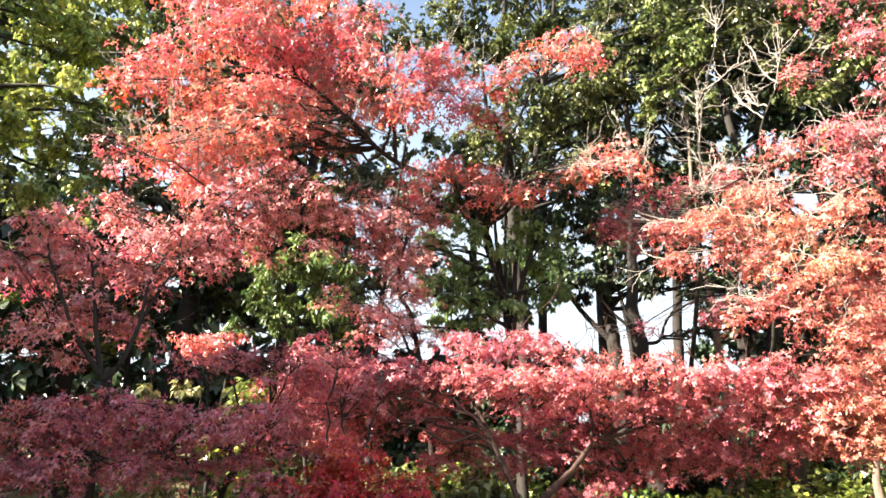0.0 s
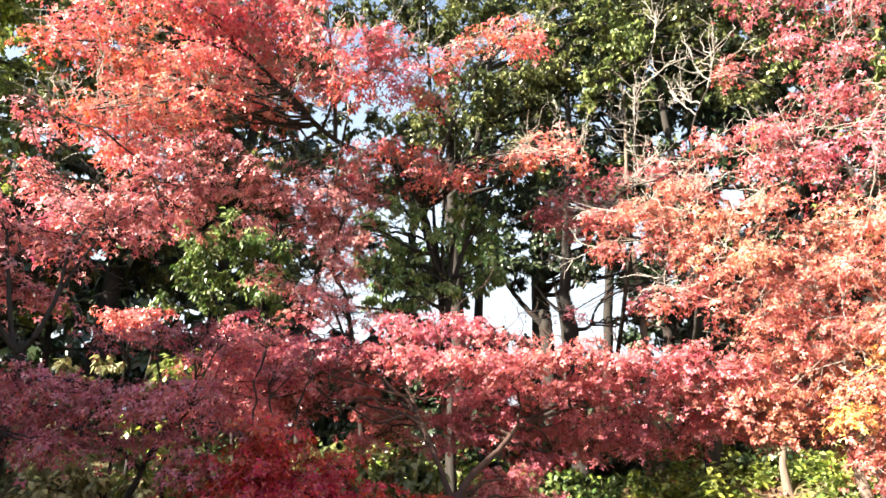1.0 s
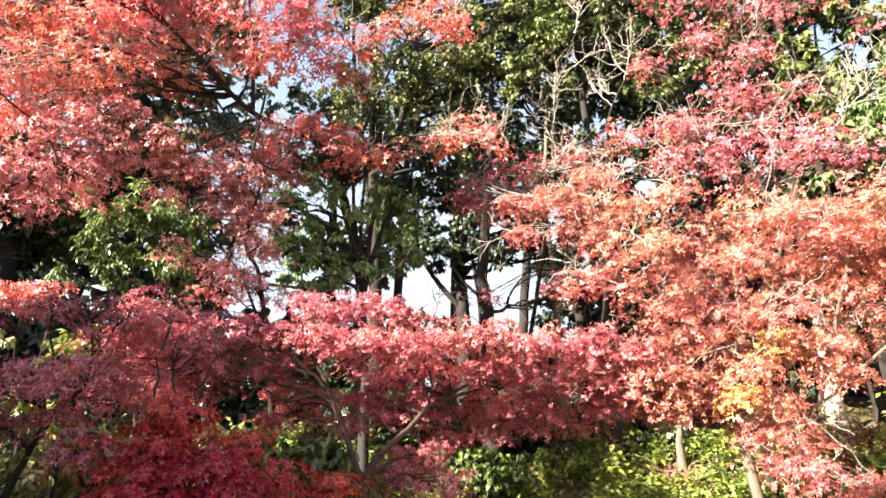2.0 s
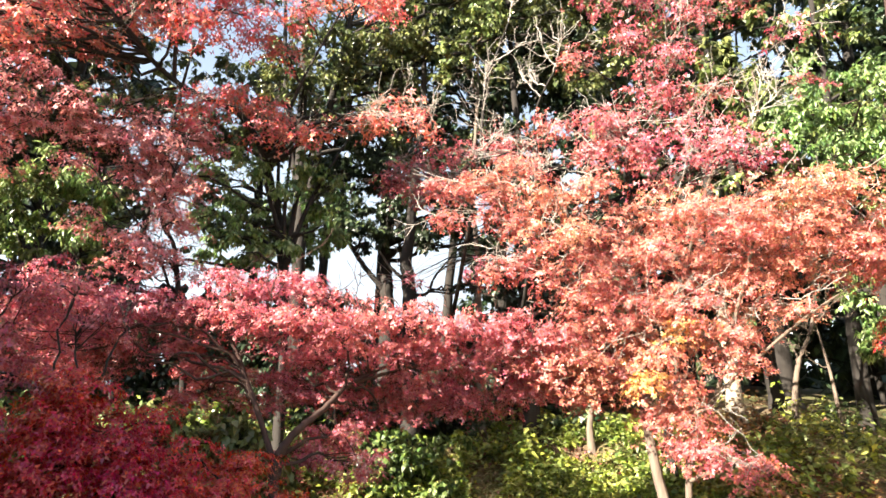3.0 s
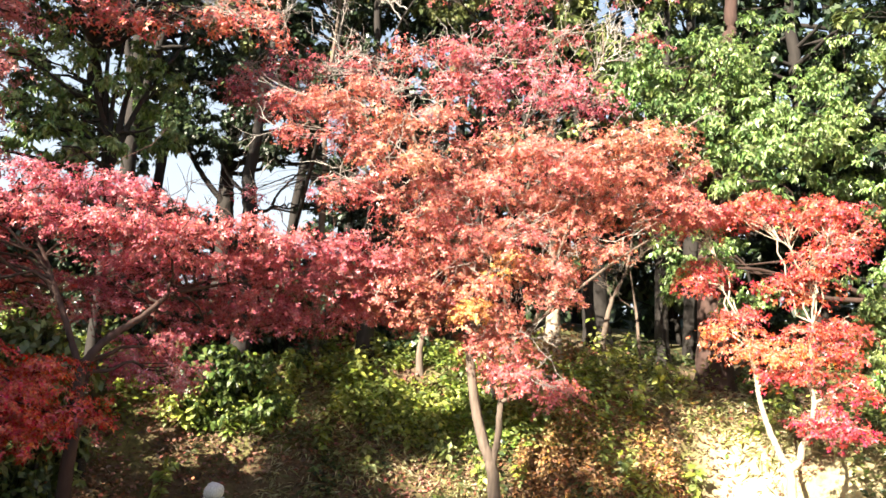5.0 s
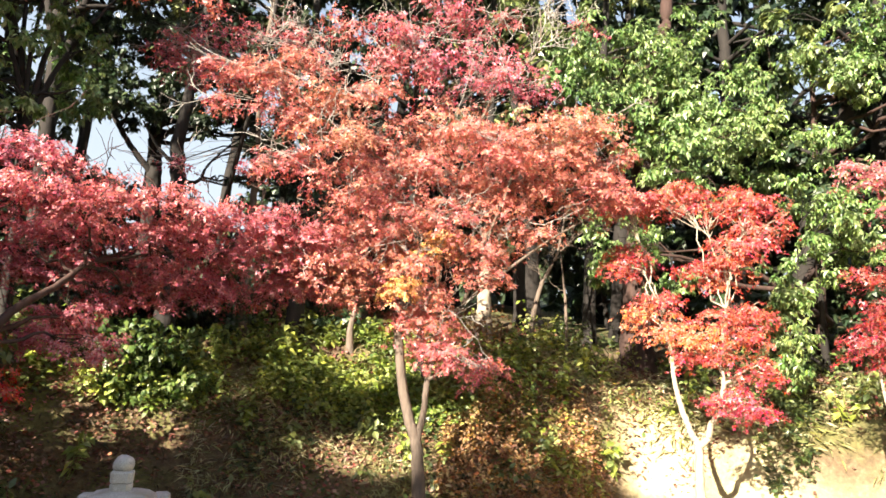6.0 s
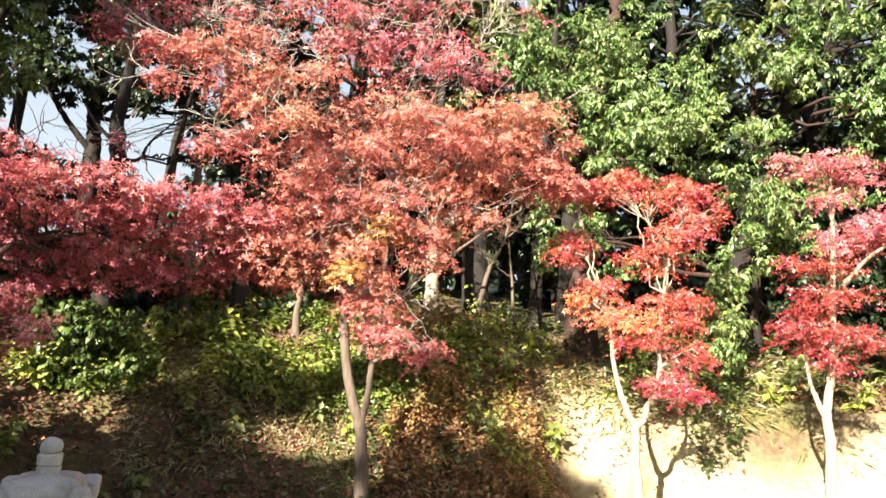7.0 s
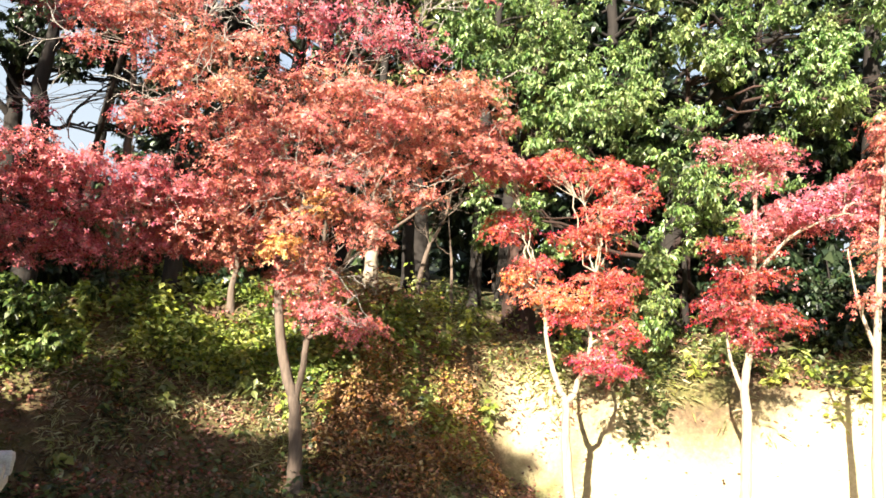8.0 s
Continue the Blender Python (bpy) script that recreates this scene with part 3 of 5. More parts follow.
BAND_LOOSE = [
    (0.21, 7.13, 3.47, 0.16, 0.05), (0.91, 7.01, 3.49, 0.15, 0.04), (1.47, 6.54, 3.10, 0.15, 0.05), (2.22, 6.45, 3.11, 0.14, 0.04),
    (3.15, 6.25, 3.03, 0.17, 0.05), (3.68, 6.23, 2.93, 0.15, 0.05), (1.88, 7.08, 2.02, 0.15, 0.06), (2.74, 7.00, 2.10, 0.14, 0.05),
    (3.29, 7.02, 2.15, 0.17, 0.06), (2.22, 6.96, 2.03, 0.11, 0.04), (4.17, 6.77, 2.27, 0.17, 0.07), (-0.44, 6.86, 2.56, 0.13, 0.06),
    (-1.04, 6.76, 2.41, 0.24, 0.08), (-0.70, 6.60, 2.35, 0.15, 0.06),
]
DEEP = [
    (-0.75, 5.32, 2.02, 0.29, 0.17), (-0.61, 5.17, 1.77, 0.40, 0.18), (-0.62, 5.08, 1.54, 0.37, 0.16), (-0.38, 5.09, 1.61, 0.23, 0.13),
    (-0.24, 5.09, 1.31, 0.29, 0.16), (-0.54, 5.22, 1.29, 0.33, 0.16), (0.10, 5.36, 1.58, 0.27, 0.14), (0.38, 5.66, 1.51, 0.25, 0.16),
    (0.43, 5.28, 1.28, 0.28, 0.15), (0.02, 5.23, 1.36, 0.18, 0.12), (0.72, 5.43, 1.27, 0.14, 0.14), (-0.24, 5.57, 1.85, 0.14, 0.13),
    (-0.91, 5.12, 1.75, 0.30, 0.25), (0.08, 5.22, 1.14, 0.40, 0.16), (-0.86, 5.01, 1.41, 0.29, 0.24), (-0.37, 4.90, 1.11, 0.43, 0.15),
]
SLIM = [
    (-0.51, 7.45, 4.44, 0.28, 0.21), (-0.41, 7.79, 4.87, 0.32, 0.23), (-0.66, 7.22, 4.84, 0.35, 0.17), (-0.89, 7.60, 4.70, 0.29, 0.18),
    (-0.21, 7.28, 4.43, 0.16, 0.15), (-0.41, 7.24, 4.11, 0.20, 0.18), (-0.75, 7.30, 3.84, 0.27, 0.13), (-0.51, 7.15, 3.69, 0.31, 0.13),
    (-0.33, 7.80, 4.20, 0.21, 0.16), (-0.35, 7.37, 3.59, 0.32, 0.12), (-0.75, 7.20, 3.51, 0.25, 0.10), (-1.22, 6.99, 3.91, 0.18, 0.10),
    (-1.22, 7.04, 4.84, 0.27, 0.17), (-1.03, 7.18, 4.82, 0.26, 0.13), (-0.82, 7.37, 5.15, 0.28, 0.15), (-0.44, 7.54, 5.19, 0.29, 0.14),
    (-0.15, 7.84, 5.27, 0.21, 0.14), (-1.50, 7.63, 4.78, 0.21, 0.11),
]
ORANGE = [
    (4.33, 6.02, 3.59, 0.53, 0.24), (5.06, 5.97, 4.31, 0.57, 0.30), (5.23, 6.27, 3.84, 0.59, 0.25), (5.09, 5.18, 4.04, 0.53, 0.29),
    (5.80, 5.64, 3.77, 0.58, 0.28), (5.71, 4.99, 4.02, 0.55, 0.30), (6.11, 5.18, 3.60, 0.53, 0.24), (5.91, 4.62, 4.18, 0.43, 0.25),
    (6.27, 4.71, 3.89, 0.39, 0.24), (6.26, 4.50, 3.47, 0.33, 0.18), (4.52, 5.69, 3.11, 0.48, 0.19), (5.44, 5.84, 3.31, 0.52, 0.20),
    (5.88, 5.51, 3.16, 0.45, 0.17), (4.46, 6.25, 2.83, 0.32, 0.18), (5.00, 5.69, 2.81, 0.42, 0.16), (5.71, 5.87, 2.87, 0.32, 0.16),
    (4.61, 6.00, 3.85, 0.36, 0.20), (4.42, 6.81, 3.78, 0.43, 0.25),
]
ORANGE_LOW = [
    (4.79, 6.11, 2.23, 0.38, 0.24), (4.95, 5.97, 1.92, 0.29, 0.22), (4.95, 5.69, 1.62, 0.31, 0.15), (5.05, 5.31, 1.49, 0.24, 0.12),
    (3.96, 6.38, 2.67, 0.37, 0.23), (4.30, 6.38, 2.46, 0.32, 0.22), (3.98, 6.15, 2.99, 0.35, 0.21), (4.89, 6.10, 1.73, 0.20, 0.15),
    (4.71, 6.31, 1.98, 0.22, 0.17), (3.67, 6.32, 2.44, 0.35, 0.19), (3.39, 6.43, 2.59, 0.32, 0.19), (4.48, 6.22, 3.33, 0.41, 0.18),
    (5.32, 5.64, 2.52, 0.29, 0.13), (4.05, 6.49, 2.31, 0.26, 0.16),
]
ORANGE_WEST = [
    (2.57, 7.01, 4.31, 0.21, 0.09), (2.86, 6.36, 4.50, 0.35, 0.18), (3.08, 6.34, 4.12, 0.33, 0.16), (3.26, 6.40, 3.74, 0.29, 0.13),
    (3.36, 5.69, 3.77, 0.32, 0.16), (3.44, 5.91, 4.29, 0.31, 0.16), (4.07, 6.25, 4.05, 0.32, 0.18), (3.52, 6.18, 3.44, 0.22, 0.11),
    (3.71, 5.89, 3.24, 0.28, 0.12), (3.25, 6.41, 4.72, 0.34, 0.18), (3.99, 6.06, 4.51, 0.32, 0.18), (2.67, 7.05, 4.68, 0.32, 0.16),
    (3.05, 6.60, 3.61, 0.18, 0.09),
]
ORANGE_GOLD = [
    (4.55, 5.79, 2.63, 0.28, 0.19), (4.71, 5.78, 2.84, 0.24, 0.14), (4.40, 5.94, 2.43, 0.24, 0.16), (4.32, 6.05, 2.94, 0.21, 0.16),
]
RED_BACK = [
    (2.35, 8.42, 5.44, 0.38, 0.18), (2.61, 8.33, 5.11, 0.34, 0.15), (2.87, 7.70, 5.58, 0.41, 0.19), (4.14, 7.20, 5.94, 0.37, 0.19),
    (4.69, 6.67, 5.70, 0.42, 0.25), (5.30, 6.17, 6.01, 0.38, 0.19), (4.67, 6.88, 5.42, 0.37, 0.19), (5.31, 6.47, 5.06, 0.46, 0.21),
    (5.49, 5.68, 5.05, 0.44, 0.22), (5.83, 5.43, 4.96, 0.35, 0.19), (5.36, 5.86, 5.40, 0.39, 0.18), (3.66, 7.69, 5.88, 0.39, 0.20),
    (3.56, 8.34, 4.14, 0.20, 0.10), (4.96, 6.53, 5.36, 0.32, 0.17), (2.55, 8.46, 5.61, 0.31, 0.15), (2.58, 8.48, 3.94, 0.16, 0.07),
]
RED_TOP = [
    (5.03, 6.53, 6.98, 0.36, 0.19), (5.33, 6.51, 6.34, 0.45, 0.16), (5.33, 6.01, 6.51, 0.32, 0.16), (4.38, 6.78, 6.71, 0.23, 0.17),
    (5.73, 6.24, 6.02, 0.32, 0.12), (4.77, 6.67, 5.71, 0.34, 0.15), (4.72, 7.09, 5.57, 0.28, 0.13), (6.18, 5.00, 6.37, 0.22, 0.08),
    (6.55, 5.26, 5.91, 0.21, 0.06), (5.75, 5.82, 5.97, 0.17, 0.08), (4.98, 6.49, 5.39, 0.26, 0.11), (5.99, 5.98, 7.68, 0.70, 0.32),
    (4.90, 6.25, 7.64, 0.67, 0.30), (5.58, 6.02, 7.10, 0.37, 0.12),
]
CORNER = [
    (7.23, 5.05, 3.65, 0.39, 0.19), (7.53, 4.66, 3.66, 0.44, 0.19), (7.80, 4.27, 3.60, 0.44, 0.19), (7.78, 3.82, 3.41, 0.34, 0.20),
    (7.87, 3.67, 3.23, 0.29, 0.18), (7.53, 3.84, 2.97, 0.35, 0.20), (7.68, 4.19, 2.75, 0.42, 0.20), (7.32, 5.12, 2.94, 0.22, 0.16),
    (7.24, 4.98, 2.24, 0.26, 0.14), (7.21, 4.70, 2.38, 0.27, 0.12), (7.51, 3.99, 2.15, 0.31, 0.16),
    (7.62, 3.67, 2.25, 0.23, 0.15), (7.51, 3.68, 1.95, 0.20, 0.11), (7.55, 3.62, 1.59, 0.20, 0.14),
]
CORNER_LOW = [
    (7.30, 4.61, 2.06, 0.29, 0.15), (7.42, 4.22, 1.98, 0.34, 0.15), (7.49, 4.35, 1.75, 0.27, 0.14), (7.51, 3.88, 1.27, 0.28, 0.13),
    (7.60, 3.72, 1.17, 0.20, 0.08), (7.40, 4.02, 1.22, 0.15, 0.08), (7.50, 4.03, 1.80, 0.19, 0.12),
    (7.21, 5.15, 3.71, 0.35, 0.14), (7.47, 4.67, 3.63, 0.35, 0.14), (7.13, 4.99, 2.83, 0.28, 0.15),
]
EDGE = [
    (8.34, 2.69, 3.80, 0.38, 0.15), (8.68, 2.49, 3.74, 0.35, 0.16), (8.70, 2.30, 3.58, 0.23, 0.10), (8.40, 2.47, 3.35, 0.21, 0.08),
    (8.67, 2.51, 2.85, 0.38, 0.16), (8.40, 2.67, 2.62, 0.35, 0.16), (8.56, 2.16, 3.00, 0.37, 0.16), (8.72, 1.91, 3.11, 0.38, 0.16),
    (8.41, 2.62, 2.29, 0.29, 0.14), (8.71, 2.44, 2.32, 0.23, 0.12), (8.44, 2.70, 1.91, 0.37, 0.20), (8.58, 2.44, 1.85, 0.31, 0.16),
    (8.64, 2.22, 1.79, 0.21, 0.09), (8.46, 2.53, 1.60, 0.27, 0.12), (8.52, 2.79, 2.11, 0.28, 0.14),
]
EDGE_EAST = [
    (9.05, 1.65, 3.22, 0.42, 0.19), (9.02, 1.34, 3.24, 0.37, 0.21), (8.85, 1.72, 2.93, 0.38, 0.16), (9.05, 1.41, 2.90, 0.33, 0.17),
    (8.89, 2.09, 2.88, 0.30, 0.12), (9.03, 1.12, 3.02, 0.41, 0.26), (9.07, 1.06, 3.33, 0.42, 0.26),
]
SHRUB_K = [
    (-2.37, 7.96, 4.07, 0.27, 0.26), (-2.13, 8.25, 4.47, 0.37, 0.28), (-2.39, 8.27, 4.79, 0.31, 0.22), (-1.76, 8.45, 4.75, 0.43, 0.29),
    (-1.42, 8.82, 4.52, 0.37, 0.32), (-1.29, 8.68, 4.00, 0.29, 0.17), (-2.09, 8.14, 3.91, 0.26, 0.19), (-1.90, 8.65, 4.22, 0.29, 0.22),
    (-2.50, 8.06, 3.81, 0.18, 0.11), (-2.44, 8.04, 4.47, 0.25, 0.18),
]
SHRUB_V = [
    (0.26, 8.36, 5.25, 0.30, 0.24), (0.20, 8.65, 4.89, 0.29, 0.21), (0.15, 8.32, 4.30, 0.36, 0.21), (0.51, 8.37, 4.48, 0.26, 0.22),
    (0.34, 8.14, 4.01, 0.33, 0.14), (0.91, 8.38, 4.16, 0.36, 0.18), (1.26, 8.74, 5.00, 0.28, 0.29), (1.10, 8.40, 5.42, 0.20, 0.25),
    (1.37, 8.75, 4.49, 0.25, 0.21), (0.76, 8.87, 4.89, 0.19, 0.17), (0.91, 8.26, 4.92, 0.23, 0.22), (1.45, 8.55, 5.13, 0.24, 0.31),
    (1.46, 8.35, 4.49, 0.26, 0.26), (1.00, 8.45, 5.85, 0.32, 0.19), (-0.13, 8.55, 5.11, 0.24, 0.23), (-0.02, 8.34, 4.14, 0.22, 0.19),
    (-0.07, 8.33, 4.57, 0.21, 0.24), (-1.58, 8.53, 4.70, 0.45, 0.31), (-1.17, 8.46, 4.38, 0.35, 0.30), (-1.42, 8.30, 3.88, 0.34, 0.25),
    (-1.86, 8.56, 4.96, 0.37, 0.31),
]
CANOPY = [
    (1.40, 9.89, 8.37, 0.73, 0.46), (2.08, 9.74, 8.51, 0.73, 0.46), (1.08, 9.79, 7.61, 0.66, 0.44), (1.95, 10.31, 8.07, 0.75, 0.41),
    (2.70, 10.32, 8.45, 0.64, 0.48), (3.08, 10.16, 7.83, 0.54, 0.38), (0.62, 10.12, 7.74, 0.50, 0.45), (2.06, 9.55, 6.90, 0.56, 0.24),
    (3.05, 9.58, 8.66, 0.74, 0.47), (2.69, 9.86, 9.86, 0.79, 0.40), (3.28, 9.53, 9.73, 0.78, 0.40), (4.14, 9.57, 9.55, 0.79, 0.50),
    (4.98, 9.18, 9.37, 0.89, 0.49), (3.87, 9.87, 9.02, 0.65, 0.46), (1.99, 9.97, 10.18, 0.67, 0.38), (5.25, 8.44, 8.88, 0.68, 0.44),
    (4.49, 9.61, 8.98, 0.57, 0.37), (3.03, 10.14, 6.65, 0.46, 0.28),
]
CANOPY_HIGH = [
    (0.95, 10.18, 9.93, 0.73, 0.62), (5.85, 8.49, 8.07, 0.67, 0.58), (1.82, 10.60, 12.02, 1.32, 0.71), (3.50, 10.34, 11.83, 1.32, 0.71),
    (5.00, 9.86, 11.43, 1.30, 0.70), (5.67, 8.38, 9.89, 1.15, 0.62), (0.42, 10.28, 10.52, 0.66, 0.65), (-0.03, 10.52, 11.71, 1.28, 0.69),
    (-1.07, 10.56, 10.44, 0.61, 0.36), (-0.42, 10.61, 10.26, 0.60, 0.36), (0.28, 10.41, 10.42, 0.60, 0.36),
    (0.03, 10.25, 9.49, 0.46, 0.28), (0.84, 9.95, 9.51, 0.42, 0.30), (2.54, 10.34, 13.16, 1.73, 0.74), (4.59, 9.86, 12.72, 1.71, 0.74), (5.75, 8.97, 11.66, 1.61, 0.69), (6.30, 8.55, 9.24, 0.72, 0.56),
]
GAP_LEAVES = [
    (1.95, 10.56, 5.55, 0.53, 0.36), (1.79, 11.01, 6.26, 0.54, 0.38), (2.14, 10.87, 6.65, 0.66, 0.39), (2.62, 11.14, 6.34, 0.55, 0.39),
    (2.90, 10.29, 5.59, 0.39, 0.21), (3.28, 10.11, 5.83, 0.51, 0.36), (3.45, 10.29, 5.39, 0.48, 0.25), (3.85, 10.12, 5.61, 0.48, 0.36),
    (4.08, 10.16, 5.14, 0.34, 0.26), (2.82, 10.29, 6.41, 0.60, 0.37), (3.73, 10.57, 6.72, 0.63, 0.43), (2.41, 11.06, 5.19, 0.23, 0.14),
    (2.32, 10.25, 5.24, 0.33, 0.19), (3.48, 10.87, 7.23, 0.72, 0.44), (2.40, 10.31, 6.88, 0.67, 0.41), (4.07, 10.01, 6.13, 0.55, 0.44),
    (2.01, 10.80, 5.23, 0.28, 0.13), (2.66, 10.59, 5.25, 0.31, 0.13), (3.28, 10.20, 5.10, 0.33, 0.15), (3.96, 10.51, 5.36, 0.35, 0.17),
]
GAP_LOW = [
    (2.28, 10.76, 5.39, 0.36, 0.17), (2.78, 10.27, 5.23, 0.32, 0.14), (3.38, 10.05, 5.16, 0.34, 0.14), (4.00, 10.04, 5.38, 0.33, 0.19),
    (3.64, 9.95, 5.62, 0.39, 0.22), (3.15, 10.61, 5.89, 0.41, 0.24), (2.47, 10.73, 5.79, 0.41, 0.23), (2.01, 10.81, 6.01, 0.34, 0.24),
    (4.14, 9.92, 4.87, 0.20, 0.20),
]
GAP_EAST = [
    (4.04, 10.05, 4.26, 0.26, 0.15), (4.48, 9.51, 4.75, 0.45, 0.34), (4.63, 9.50, 5.45, 0.55, 0.37), (4.31, 9.34, 6.10, 0.50, 0.37),
    (4.96, 8.95, 4.50, 0.21, 0.30), (4.77, 9.62, 4.28, 0.26, 0.19), (4.84, 9.15, 5.91, 0.50, 0.34), (5.53, 9.47, 5.62, 0.45, 0.36),
    (4.55, 9.63, 7.02, 0.51, 0.34), (5.16, 9.33, 6.67, 0.50, 0.31), (4.72, 9.84, 3.99, 0.43, 0.17), (5.91, 8.61, 5.86, 0.39, 0.32),
    (5.76, 8.43, 5.19, 0.31, 0.28),
]
OAK_FRONT = [
    (7.61, 6.53, 5.99, 0.47, 0.38), (8.05, 6.22, 6.22, 0.52, 0.39), (7.86, 6.17, 5.49, 0.46, 0.35), (8.17, 5.88, 5.36, 0.50, 0.35),
    (8.53, 5.84, 4.86, 0.50, 0.35), (8.49, 5.51, 4.33, 0.45, 0.29), (8.65, 5.22, 5.26, 0.46, 0.37), (8.59, 5.19, 4.63, 0.43, 0.34),
    (8.93, 4.96, 4.15, 0.39, 0.27), (8.01, 6.79, 6.60, 0.48, 0.35), (8.02, 5.97, 3.30, 0.38, 0.26), (8.24, 6.36, 3.03, 0.33, 0.27),
    (8.59, 5.79, 3.28, 0.37, 0.22), (9.40, 4.11, 2.28, 0.32, 0.47), (9.33, 4.18, 1.82, 0.28, 0.28),
]
FIRE = [
    (-2.95, 7.78, 3.55, 0.34, 0.11), (-2.79, 8.28, 3.72, 0.25, 0.10),
]
OAK = [
    (9.88, 6.56, 6.67, 1.02, 0.51), (10.67, 5.59, 5.98, 0.95, 0.55), (10.69, 6.48, 5.60, 0.84, 0.47), (11.25, 5.18, 6.75, 0.92, 0.46),
    (11.73, 4.25, 7.02, 0.90, 0.50), (12.04, 3.06, 6.67, 1.04, 0.52), (12.06, 2.26, 5.87, 0.80, 0.62), (11.23, 5.18, 5.27, 1.00, 0.45),
    (11.43, 5.73, 4.84, 0.73, 0.31), (11.50, 3.88, 6.11, 0.57, 0.48), (12.43, 2.71, 5.09, 0.83, 0.46), (10.26, 6.35, 7.45, 0.83, 0.52),
    (11.77, 3.04, 7.45, 1.50, 0.47), (12.18, 1.95, 6.66, 0.71, 0.53), (11.73, 2.83, 5.53, 0.54, 0.36), (11.96, 4.68, 5.20, 0.61, 0.41),
    (12.33, 1.24, 5.42, 0.76, 1.01),
]
OAK_WEST = [
    (8.74, 6.80, 6.57, 0.67, 0.38), (9.35, 6.22, 6.87, 0.76, 0.43), (10.39, 6.05, 6.51, 0.79, 0.49), (9.17, 6.44, 5.87, 0.66, 0.40),
    (9.77, 6.01, 5.31, 0.75, 0.42), (9.75, 7.02, 5.37, 0.60, 0.36), (9.99, 5.15, 5.33, 0.62, 0.40), (8.78, 7.34, 7.43, 0.50, 0.36),
]
SHRUB_H = [
    (10.56, 3.99, 3.90, 0.53, 0.44), (10.32, 4.11, 3.12, 0.39, 0.34), (10.66, 3.43, 4.02, 0.43, 0.26), (11.00, 2.90, 3.92, 0.34, 0.25),
    (10.85, 3.94, 3.40, 0.35, 0.27), (10.62, 4.87, 2.53, 0.39, 0.37), (10.98, 5.01, 1.90, 0.42, 0.38), (9.82, 6.69, 3.81, 0.59, 0.40),
    (9.58, 5.92, 2.93, 0.55, 0.37), (9.10, 7.13, 3.93, 0.39, 0.29),
]
SHRUB_TALL = [
    (9.78, 3.99, 4.00, 0.50, 0.32), (10.18, 3.61, 3.99, 0.52, 0.35), (9.82, 3.88, 3.44, 0.49, 0.33), (10.58, 3.74, 3.30, 0.43, 0.31),
    (10.22, 4.66, 2.70, 0.37, 0.32), (9.49, 4.16, 2.11, 0.37, 0.32), (9.91, 4.33, 1.64, 0.33, 0.25), (9.46, 4.45, 2.98, 0.30, 0.22),
]
FAR_EDGE = [
    (8.62, 1.21, 3.72, 0.30, 0.30), (8.75, 1.19, 2.62, 0.30, 0.24), (8.34, 1.35, 1.99, 0.15, 0.07), (8.74, 0.87, 3.12, 0.46, 0.35),
    (8.87, 0.76, 3.91, 0.47, 0.35),
]


# ---- maples ----
def base(x, y, sink=0.08):
    return (x, y, gz(x, y) - sink)


tree("maple", "tall maple with bright scarlet leaves, leaning dark trunk on the bank", "maple tree",
     [([base(1.05, 9.2), (0.98, 9.0, 3.2), (0.85, 8.9, 4.4), (0.6, 8.6, 5.3), (0.2, 8.1, 5.8), (-0.63, 7.8, 6.0), (-1.37, 7.5, 6.6), (-2.2, 7.4, 7.4)], 0.07),
      ([(0.6, 8.6, 5.3), (0.9, 8.2, 6.4), (1.4, 7.9, 7.6)], 0.035), ([(-0.63, 7.8, 6.0), (-0.7, 7.6, 7.0), (-0.9, 7.5, 8.2)], 0.03)],
     BRIGHT + BRIGHT_LOW + BRIGHT_EAST, BRIGHT_RED, SHADED_BARK, 0.08, 0.95, 11, twig_bark=DEAD_WOOD, bare=5, limb_r=0.2)
tree("maple", "young maple with dusky pink-red leaves and several dark stems", "maple tree",
     [([base(-2.52, 5.11), (-2.55, 5.10, 2.42), (-2.58, 5.08, 2.57), (-2.67, 5.09, 2.80), (-2.77, 5.10, 3.16), (-2.89, 5.14, 3.56)], 0.035),
      ([(-2.58, 5.08, 2.54), (-2.47, 5.13, 2.79), (-2.44, 5.21, 3.08), (-2.47, 5.31, 3.43), (-2.43, 5.48, 3.78)], 0.024), ([(-2.60, 5.07, 2.61), (-2.80, 4.96, 2.90), (-2.95, 4.93, 3.20), (-3.10, 4.90, 3.50)], 0.022), ([(-2.44, 5.21, 3.08), (-2.40, 5.72, 3.79), (-2.23, 6.11, 4.24), (-1.90, 6.53, 4.77)], 0.014)],
     DUSKY + DUSKY_LOW, DUSKY_RED, SHADED_BARK, 0.062, 1.2, 12, bare=3)
tree("maple", "low spreading maple with purple-red leaves in flat tiers", "maple tree",
     [([base(-1.9, 5.4), (-1.95, 5.4, 0.6), (-1.8, 5.4, 1.4), (-1.6, 5.4, 2.0)], 0.06),
      ([(-1.9, 5.4, 0.7), (-2.6, 5.1, 1.6), (-3.2, 4.8, 2.2)], 0.04), ([(-1.85, 5.4, 0.9), (-1.2, 5.5, 1.6), (-0.8, 5.5, 1.9)], 0.04)],
     PURPLE + PURPLE_LOW, PURPLE_RED, SHADED_BARK, 0.052, 1.8, 13, low=0.2)
tree("maple", "small vivid red maple half hidden behind the purple one", "maple tree",
     [([base(-2.7, 8.1), (-2.7, 8.1, 2.2), (-2.6, 8.1, 3.4)], 0.04)], FIRE, BRIGHT_RED, SHADED_BARK, 0.06, 3.0, 14)
